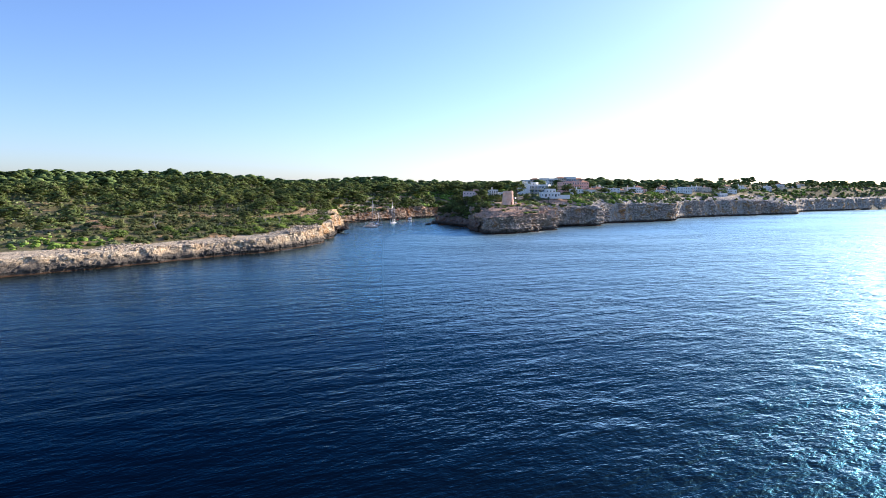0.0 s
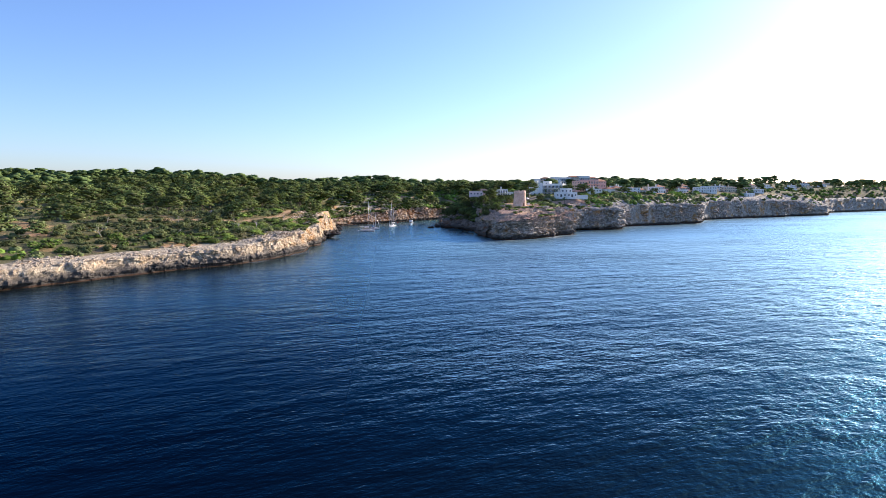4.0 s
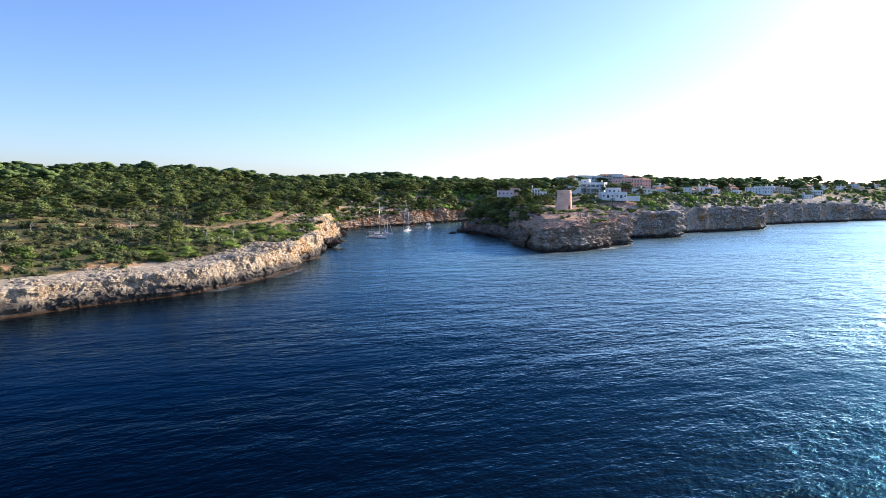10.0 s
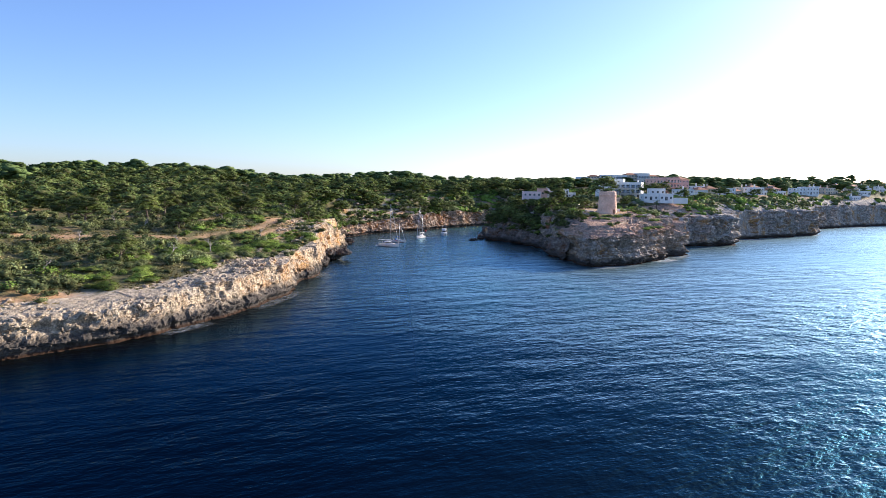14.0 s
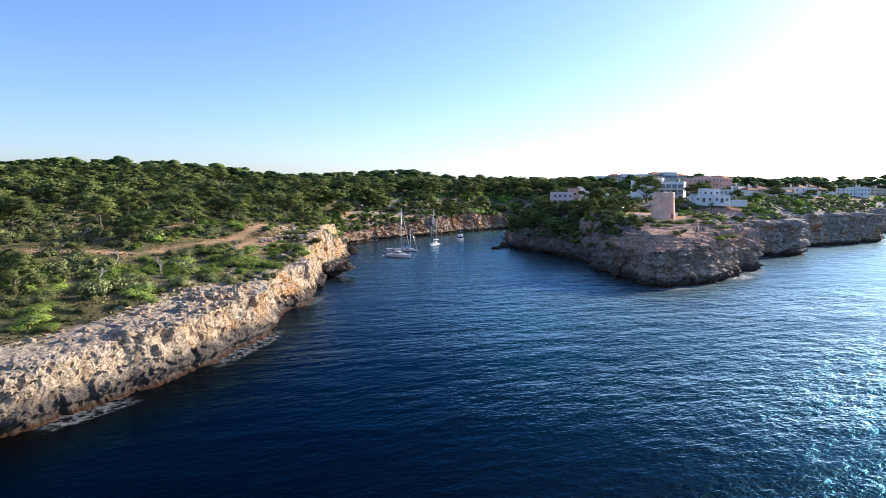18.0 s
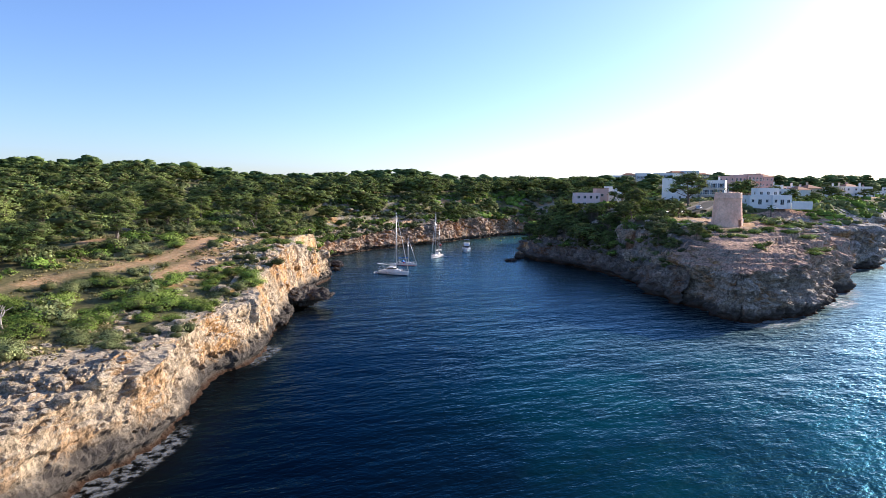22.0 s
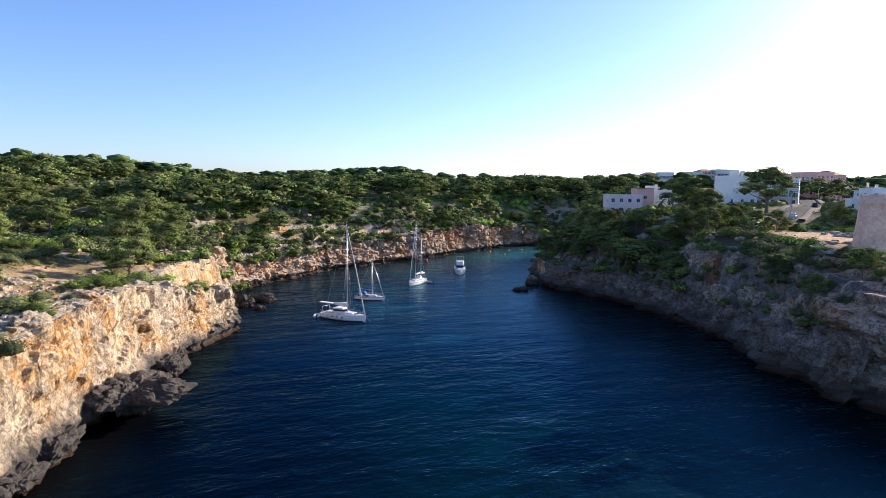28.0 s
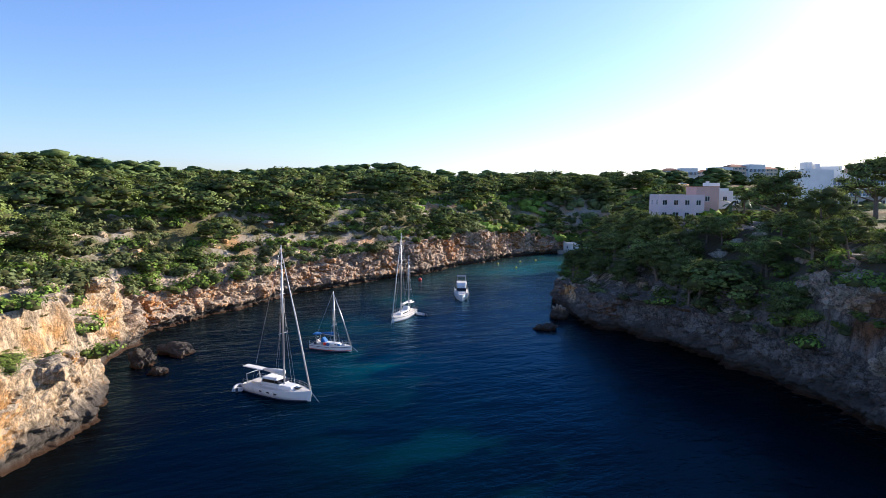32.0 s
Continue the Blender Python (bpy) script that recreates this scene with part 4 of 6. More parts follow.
for nm, sel, cl, tu, sz in (("pine_woods", mid, 10, 60, 0.032), ("far_pine_woods", ~close & ~mid, 10, 8, 0.045)):
    fars = [pine_shape(200 + k, cl, tu, sz, BALL12, 0.5)[0] for k in range(8)]
    woods_mesh = stamp_all(nm, fars, tx[sel], ty[sel], tz[sel] - 0.2, tall[sel], rng, PINE, 1.0, 1.7)
    woods = new(nm, shade_cores(woods_mesh, BALL12, tu) if tu > 30 else woods_mesh)
    tagged(woods, "green pine woods covering the plateau", "trees", kind="stuff")
# the skyline far behind
fx, fy = scatter(rng, -1100, 1500, 690, 1450, 27)
fz, fd = land(fx, fy)
kk = (fd > 22) & is_clear(fx, fy) & ~((fx > -420) & (fx < 460) & (fy < 930)) & (rng.uniform(0, 1, len(fx)) < 0.85)
fars = [pine_shape(240 + k, 8, 4, 0.05, BALL12, 0.5)[0] for k in range(6)]
horizon_woods = new("distant_woods", stamp_all("distant_woods", fars, fx[kk], fy[kk], fz[kk] - 1.5, 6.5 + 8.5 * rng.uniform(0, 1, kk.sum()) ** 2, rng, PINE, 1.0, 1.3))
tagged(horizon_woods, "distant wooded skyline", "trees", kind="stuff")


def bush_shape(seed, tufts, size, core, blobs=3):
    r2 = np.random.default_rng(seed)
    ps = []
    for b in range(blobs):
        c = np.array([r2.normal(0, 0.4), r2.normal(0, 0.4), r2.uniform(0.15, 0.35)]) * (b > 0) + np.array([0, 0, 0.1])
        ps.append(clump(r2, c, np.array([r2.uniform(0.5, 0.8), r2.uniform(0.5, 0.8), r2.uniform(0.35, 0.55)]), tufts, size, core, -0.05))
    return merged(ps)


bx, by = scatter(rng, -300, 330, 215, 720, 3.3)
ex, ey = scatter(rng, 225, 900, 560, 1000, 7.0)
bx, by = np.append(bx, ex[ex > 330]), np.append(by, ey[ex > 330])
bz, bd = land(bx, by)
bn = vnoise(np.stack([bx, by, 0 * bx], 1) / 11, 81) * 0.5 + 0.5
west = west_side(bx, by)
chance = np.where(west, np.where(by < 440, ease((bd - np.where(by < 338, 12, 2.2) - np.where(by < 338, 4, 1.5) * bn) / np.where(by < 338, 6, 2)) * (0.68 + 0.32 * bn), ease((bd - 1.5) / 2) * 0.97),
                  np.where((by < np.where(bx > 77, 440, 420)) & (bx > 58) & (bx < 140), 0.30 * ease((bd - 9) / 5) * (bn > 0.55), np.where(bx < 100, 0.97 * ease((bd - 1.2) / 2.5), 0.85 * ease((bd - 5) / 5))))
ok = (bd > 2.0) & ((bd < 45) | (rng.uniform(0, 1, len(bx)) < 0.45)) & (rng.uniform(0, 1, len(bx)) < chance)
ok &= ((np.hypot(bx - 94, by - 440) > 12) & (np.hypot(bx - 99, by - 460) > 15) | (rng.uniform(0, 1, len(bx)) < 0.06)) & (np.hypot(bx - 92, by - 440) > 6) & (near_line(bx, by, ROAD_E) > 6) & (np.minimum(near_line(bx, by, TRACK_W), near_line(bx, by, TRACK_W2)) > 3.0)
for cx, cy, r in CLEAR[1:]:
    ok &= np.hypot(bx - cx, by - cy) > r * 0.8
bx, by, bz, bd, bn = bx[ok], by[ok], bz[ok], bd[ok], bn[ok]
bright = (vnoise(np.stack([bx, by, 0 * bx], 1) / 9, 91) > 0.02) & (bd < 45)
nearb = (bx > -75) & (bx < -30) & (by > 290) & (by < 450) & (bd < 34)
nearb &= rng.uniform(0, 1, len(bx)) < 280 / max(280, nearb.sum())
bush_models = {True: [shade_cores(soup("mastic_bush", *bush_shape(300 + k, 340, 0.038, BALL12, 3 + k % 2), BUSH_BRIGHT, True), BALL12, 340) for k in range(5)],
               False: [shade_cores(soup("heath_bush", *bush_shape(400 + k, 300, 0.036, BALL12, 3 + k % 2), BUSH_GREY, True), BALL12, 300) for k in range(5)]}
for n, i in enumerate(np.nonzero(nearb)[0]):
    b = bool(bright[i])
    ob = new("mastic_bush" if b else "heath_bush", bush_models[b][n % 5])
    sc = rng.uniform(0.9, 2.6) * (1.25 if b else 1.1)
    ob.matrix_basis = pose(bx[i], by[i], bz[i] - 0.05, 0, 0, rng.uniform(0, 360)) @ Matrix.Diagonal((sc, sc * rng.uniform(0.8, 1.2), sc * rng.uniform(0.6, 0.95), 1))
    tagged(ob, "bright green low mastic bush on pale rock" if b else "grey-green heath bush on dry scrubland", "bush", "bushes on the clifftop")
nearish = (bx > -130) & (bx < 110) & (by > 260) & ((by < 520) | ((bd < 32) & (by < 620)))
for flag, nm, mm in ((True, "mastic_scrub", BUSH_BRIGHT), (False, "heath_scrub", BUSH_GREY)):
    for part_of, tu, sz, bl, nn in ((nearish, 58, 0.092, 2, nm), (~nearish, 5, 0.30, 1, "far_" + nm)):
        small = [bush_shape(500 + k, tu, sz, BALL12 if tu > 30 else BALL0, bl) for k in range(6)]
        sel = (~nearb) & (bright == flag) & part_of
        scrub = stamp_all(nn, small, bx[sel], by[sel], bz[sel] - 0.1, rng.uniform(0.9, 3.2, sel.sum()) * np.where(bx[sel] > 330, 1.8, np.where((by[sel] > 590) & (bx[sel] > 30) & (bx[sel] < 230), 1.9, np.where((by[sel] > 415) & (bx[sel] > 50) & (bx[sel] < 80), 1.0, np.where((by[sel] > 470) & (bx[sel] < 90), 1.35, np.where(bx[sel] > 110, 1.5, 1.0))))), rng, mm, 0.85)
        ob = new(nn, shade_cores(scrub, BALL12, tu) if tu > 30 else scrub)
        tagged(ob, "low green scrub covering the slopes", "scrub", kind="stuff")

# bushes between the crags on the headland's cove side
hx, hy = scatter(rng, 56, 80, 416, 500, 3.4)
hz, hd = land(hx, hy)
ok = (hd > 4.0) & (hz > 8.5) & (rng.uniform(0, 1, len(hx)) < 0.80) & (np.hypot(hx - 92, hy - 440) > 15)
for n, i in enumerate(np.nonzero(ok)[0]):
    b = n % 5 == 0
    ob = new("mastic_bush" if b else "heath_bush", bush_models[b][n % 4])
    sc = rng.uniform(1.3, 2.7)
    ob.matrix_basis = pose(hx[i], hy[i], hz[i] - 0.1, 0, 0, rng.uniform(0, 360)) @ Matrix.Diagonal((sc, sc * rng.uniform(0.8, 1.2), sc * rng.uniform(0.6, 0.9), 1))
    tagged(ob, "bright green mastic bush on a shaded rocky slope" if b else "dark green heath bush on a shaded rocky slope", "bush", "bushes on the headland slope")

# wild olives between the pines
ox, oy = scatter(rng, -150, -40, 290, 540, 9.0)
oz, od = land(ox, oy)
ok = (od > 14) & west_side(ox, oy) & (rng.uniform(0, 1, len(ox)) < 0.5) & is_clear(ox, oy)
olives = new("wild_olives", shade_cores(stamp_all("wild_olives", [bush_shape(600 + k, 64, 0.08, BALL12, 4) for k in range(5)], ox[ok], oy[ok], oz[ok], rng.uniform(1.6, 3.2, ok.sum()), rng, BUSH_GREY, 1.1), BALL12, 64))
tagged(olives, "grey-green wild olive bushes between the pines", "bushes", kind="stuff")

# dry grass and herbs of the heath
gx2, gy2 = rng.uniform(-120, -30, 14000), rng.uniform(280, 500, 14000)
gz2, gd2 = land(gx2, gy2)
ok = (gd2 > np.where(gy2 < 338, 13, 4)) & (vnoise(np.stack([gx2, gy2, 0 * gx2], 1) / 6, 95) > -0.25) & (near_line(gx2, gy2, TRACK_W) > 1.6)
tuft = []
for k in range(5):
    r2 = np.random.default_rng(700 + k)
    n = 9
    a, rr = r2.uniform(0, math.tau, n), r2.uniform(0.05, 0.5, n)
    c = np.stack([rr * np.cos(a), rr * np.sin(a), 0 * a], 1)
    tip = c * 1.5 + np.stack([r2.normal(0, 0.12, n), r2.normal(0, 0.12, n), r2.uniform(0.3, 0.75, n)], 1)
    sd = np.stack([-np.sin(a), np.cos(a), 0 * a], 1) * 0.16
    tuft.append((np.stack([c - sd, c + sd, tip + sd * 0.5, tip - sd * 0.5], 1).reshape(-1, 3), np.arange(n * 4).reshape(-1, 4)))
grass = new("dry_grass", stamp_all("dry_grass", tuft, gx2[ok], gy2[ok], gz2[ok], rng.uniform(0.5, 1.2, ok.sum()), rng, DRY_GRASS, 0.42))
tagged(grass, "dry yellow-green grass and herbs on the heath", "grass", kind="stuff")


def dead_tree(name, seed):
    """A bare grey tree: a bent stem that forks twice."""
    r4 = random.Random(seed)
    bm = bmesh.new()

    def grow(p, d, length, rad, depth):
        q = p + d * length * 0.5 + Vector((r4.uniform(-0.1, 0.1), r4.uniform(-0.1, 0.1), 0)) * length
        e = q + (d + Vector((r4.uniform(-0.3, 0.3), r4.uniform(-0.3, 0.3), r4.uniform(-0.05, 0.25)))).normalized() * length * 0.5
        add_tube(bm, [p, q, e], [rad, rad * 0.8, rad * 0.55], 5)
        if depth:
            for _ in range(r4.choice((2, 3))):
                nd = (d + Vector((r4.uniform(-1, 1), r4.uniform(-1, 1), r4.uniform(-0.2, 0.5)))).normalized()
                grow(e, nd, length * r4.uniform(0.5, 0.75), rad * 0.55, depth - 1)

    grow(Vector((0, 0, -0.1)), Vector((r4.uniform(-0.4, 0.4), r4.uniform(-0.4, 0.4), 1)).normalized(), 1.3, 0.13, 3)
    return to_mesh(bm, name, DEADWOOD, smooth=True)


dead_models = [dead_tree("dead_tree", 40 + k) for k in range(4)]
for k, (x, y) in enumerate(((-70, 352), (-58, 345), (-88, 372), (-95, 345), (-64, 330), (-120, 330), (-82, 305), (-105, 290), (-50, 372), (-75, 415), (-55, 468), (-62, 480), (-48, 505), (-110, 400))):
    ob = new("dead_tree", dead_models[k % 4])
    sc = 1.3 + 0.7 * ((k * 7) % 5) / 5
    ob.matrix_basis = pose(x, y, float(land(x, y)[0][0]), 0, 0, k * 67) @ Matrix.Diagonal((sc, sc, sc * 0.85, 1))
    tagged(ob, "bare grey dead tree with forked branches", "dead tree", "dead trees on the clifftop")

for k, (x, y) in enumerate(((87, 428), (92, 425), (96.5, 429), (101, 424), (104, 417), (99, 411), (83, 431), (79, 437), (110, 428), (107, 434), (86, 420), (112, 437), (103, 448), (108, 443), (106, 453), (110, 457), (114, 461), (112, 467), (118, 469), (122, 475), (117, 477), (126, 481),
                           (150, 484), (156, 490), (162, 494), (168, 500), (146, 480), (174, 506), (160, 487))):
    ob = new("mastic_bush", bush_models[True][k % 5])
    sc = 1.9 + 1.3 * ((k * 5) % 7) / 7
    ob.matrix_basis = pose(x, y, float(land(x, y)[0][0]), 0, 0, k * 51) @ Matrix.Diagonal((sc * 1.5, sc, sc * 0.62, 1))
    tagged(ob, "wide green mastic bush on the bare headland", "bush", "bushes round the tower")


# ---- watch tower ----
def tower():
    m, nt, b = mat("tower_masonry", 0.95, spec=0.15)
    st = tex(nt, 1.6, 6, 0.7)
    col = mix(nt, ramp(nt, tex(nt, 0.35, 5), (0.35, 0.0), (0.65, 1.0)), (0.70, 0.43, 0.31), (0.86, 0.59, 0.44))
    col = mix(nt, 0.6, col, ramp(nt, st, (0.3, 0.55), (0.6, 1.1)), "MULTIPLY")
    nt.links.new(col, b.inputs["Base Color"])
    bump(nt, b, st, 0.8, 0.15)
    t = thing("watch_tower", "round tapering ochre stone watch tower on the bare headland", "tower", pose(92.5, 440.6, 18.5))
    n = 72
    levels = [(-0.6, 4.55), (0.0, 4.5), (1.2, 4.38), (2.5, 4.25), (4.0, 4.12), (5.5, 4.0), (7.0, 3.9), (8.2, 3.83), (8.35, 3.95), (8.6, 3.95), (8.75, 3.82), (9.4, 3.8), (10.1, 3.78)]
    V = []
    for z, r in levels:
        for k in range(n):
            a = k * math.tau / n
            p = np.array([[math.cos(a) * 4, math.sin(a) * 4, z]])
            rr = r + 0.07 * float(fbm(p * 1.2, 3, 0.6, 3)[0])
            zz = z + (0.28 * float(fbm(p * 0.8, 2, 0.6, 8)[0]) if z > 9.6 else 0)
            V.append((rr * math.cos(a), rr * math.sin(a), zz))
    for r, z in ((3.2, 10.0), (3.15, 8.9)):
        for k in range(n):
            a = k * math.tau / n
            V.append((r * math.cos(a), r * math.sin(a), z + (0.25 * float(fbm(np.array([[math.cos(a) * 3, math.sin(a) * 3, 10]]), 2, 0.6, 8)[0]) if z > 9 else 0)))
    rows = len(levels) + 2
    F = [(r * n + k, r * n + (k + 1) % n, (r + 1) * n + (k + 1) % n, (r + 1) * n + k) for r in range(rows - 1) for k in range(n)]
    part("wall", soup("wall", np.array(V), np.array(F), m, True), t)
    bm = bmesh.new()
    bmesh.ops.create_circle(bm, cap_ends=True, segments=48, radius=3.3, matrix=Matrix.Translation((0, 0, 9.0)))
    part("roof_terrace", to_mesh(bm, "roof_terrace", m), t)
    part("door", box_mesh("door", -0.5, 0.5, -0.1, 0.25, 0, 1.9, SHUTTER_BROWN, 0.03), t, "low dark wooden door", pose(4.42 * math.cos(radians(-66)), 4.42 * math.sin(radians(-66)), 0.0, 0, 0, 24))
    part("lintel", box_mesh("lintel", -0.8, 0.8, -0.2, 0.18, 1.95, 2.3, m, 0.04), t, "", pose(4.38 * math.cos(radians(-66)), 4.38 * math.sin(radians(-66)), 0, 0, 0, 24))
    return t


tower()


# ---- boats ----
GEL = plain("white_gelcoat", (0.80, 0.80, 0.79), 0.25, 0.05)
TEAK = plain("deck", (0.62, 0.59, 0.54), 0.7, 0.1, 4)
ALU = plain("aluminium", (0.55, 0.55, 0.56), 0.35, 0.1, metal=0.7)
SAIL = plain("sailcloth", (0.74, 0.71, 0.66), 0.85, 0.12)
BLUE = plain("blue_canvas", (0.02, 0.13, 0.36), 0.8, 0.2)
RUBBER = plain("grey_rubber", (0.45, 0.46, 0.48), 0.6, 0.1)
DARKGLASS = plain("smoked_glass", (0.012, 0.013, 0.016), 0.06, 0.1, spec=0.6)
ANTIFOUL = plain("dark_antifouling", (0.03, 0.04, 0.07), 0.6, 0.2)
RED = plain("red_plastic", (0.55, 0.03, 0.02), 0.45, 0.1)
YELLOW = plain("yellow_plastic", (0.65, 0.45, 0.03), 0.45, 0.1)


def hull_mesh(L, B, free, material, stern=0.85, rake=0.07):
    """A lofted hull, bow towards +x, waterline at z 0, open at the top."""
    n, prof = 22, 7
    V = []
    for i in range(n):
        t = i / (n - 1)
        half = B / 2 * (stern + (1 - stern) * math.sin(min(1, t / 0.45) * math.pi / 2)) * (1 - max(0, (t - 0.45) / 0.55) ** 2.3)
        half = max(half, 0.03)
        sheer = free * (1 + 0.28 * t * t)
        for sgn in (1, -1):
            for j in range(prof):
                f = j / (prof - 1)
                z = sheer - f * (sheer + 0.55)
                wy = half * (1 - 0.55 * f ** 3)
                x = -L / 2 + L * t + (1 - f) * rake * L * max(0, t - 0.6) - 0.02 * L * f * (t < 0.02)
                V.append((x, sgn * wy, z))
    F = []
    for i in range(n - 1):
        for s in range(2):
            for j in range(prof - 1):
                a = (i * 2 + s) * prof + j
                b = ((i + 1) * 2 + s) * prof + j
                F.append((a, a + 1, b + 1, b) if s == 0 else (a, b, b + 1, a + 1))
    for j in range(prof - 1):
        F.append((j, prof + j, prof + j + 1, j + 1))
        q = (n - 1) * 2 * prof
        F.append((q + j, q + j + 1, q + prof + j + 1, q + prof + j))
    me = soup("hull", np.array(V), np.array(F), material, True)
    return me


def deck_mesh(L, B, free, material, stern=0.85, rake=0.07):
    n = 22
    V = []
    for i in range(n):
        t = i / (n - 1)
        half = max(0.02, B / 2 * (stern + (1 - stern) * math.sin(min(1, t / 0.45) * math.pi / 2)) * (1 - max(0, (t - 0.45) / 0.55) ** 2.3) - 0.03)
        z = free * (1 + 0.28 * t * t) - 0.06
        x = -L / 2 + L * t + rake * L * max(0, t - 0.6) - (0.05 if i == n - 1 else 0)
        V += [(x, half, z), (x, 0, z + 0.06), (x, -half, z)]
    F = [(i * 3 + k, i * 3 + k + 1, i * 3 + k + 4, i * 3 + k + 3) for i in range(n - 1) for k in range(2)]
    return soup("deck", np.array(V), np.array(F), material)


def wedge(name, x0, x1, w, z0, z1, material, slope=0.35, taper=0.8, bevel=0.08):
    """A cabin form with sloping ends and inward-leaning sides."""
    bm = bmesh.new()
    h = z1 - z0
    b = [bm.verts.new(p) for p in ((x0, -w / 2, z0), (x1, -w / 2 * 0.8, z0), (x1, w / 2 * 0.8, z0), (x0, w / 2, z0))]
    t = [bm.verts.new(p) for p in ((x0 + h * 0.15, -w / 2 * taper, z1), (x1 - h * slope * 3, -w / 2 * taper * 0.85, z1), (x1 - h * slope * 3, w / 2 * taper * 0.85, z1), (x0 + h * 0.15, w / 2 * taper, z1))]
    bm.faces.new(b[::-1])
    bm.faces.new(t)
    for k in range(4):
        bm.faces.new((b[k], b[(k + 1) % 4], t[(k + 1) % 4], t[k]))
    if bevel:
        bmesh.ops.bevel(bm, geom=bm.edges[:], offset=bevel, segments=3, affect="EDGES", profile=0.5)
    return to_mesh(bm, name, material)


def rail(boat, L, B, free, stern=0.85):
    bm = bmesh.new()
    for sg in (1, -1):
        pts = []
        for i in range(11):
            t = i / 10
            half = B / 2 * (stern + (1 - stern) * math.sin(min(1, t / 0.45) * math.pi / 2)) * (1 - max(0, (t - 0.45) / 0.55) ** 2.3) - 0.06
            x = -L / 2 + L * t + 0.07 * L * max(0, t - 0.6)
            z = free * (1 + 0.28 * t * t)
            add_tube(bm, [(x, sg * max(half, 0), z - 0.05), (x, sg * max(half, 0), z + 0.62)], 0.016, 5)
            pts.append((x, sg * max(half, 0), z + 0.62))
        add_tube(bm, pts, 0.012, 5)
        add_tube(bm, [(p[0], p[1], p[2] - 0.3) for p in pts], 0.009, 5)
    part("guard_rail", to_mesh(bm, "guard_rail", ALU), boat, "thin steel guard rail")


def dinghy(x, y, rot, L=2.6, label="small grey inflatable dinghy floating beside a yacht"):
    d = thing("dinghy", label, "dinghy", pose(x, y, 0.0, 0, 0, rot))
    bm = bmesh.new()
    w = 0.62
    pts = [(-L / 2, -w, 0.2), (L * 0.15, -w, 0.22), (L * 0.38, -w * 0.7, 0.27), (L / 2, 0, 0.33), (L * 0.38, w * 0.7, 0.27), (L * 0.15, w, 0.22), (-L / 2, w, 0.2)]
    add_tube(bm, pts, [0.13, 0.2, 0.2, 0.19, 0.2, 0.2, 0.13], 10)
    part("tube", to_mesh(bm, "tube", RUBBER, smooth=True), d, "grey inflated tube")
    part("floor", box_mesh("floor", -L * 0.45, L * 0.3, -0.5, 0.5, 0.05, 0.12, TEAK), d)
    part("outboard_motor", box_mesh("outboard_motor", -L / 2 - 0.28, -L / 2 + 0.02, -0.16, 0.16, -0.2, 0.62, ANTIFOUL, 0.06), d, "dark outboard motor")
    part("bench", box_mesh("bench", -0.15, 0.15, -0.5, 0.5, 0.22, 0.28, TEAK), d)


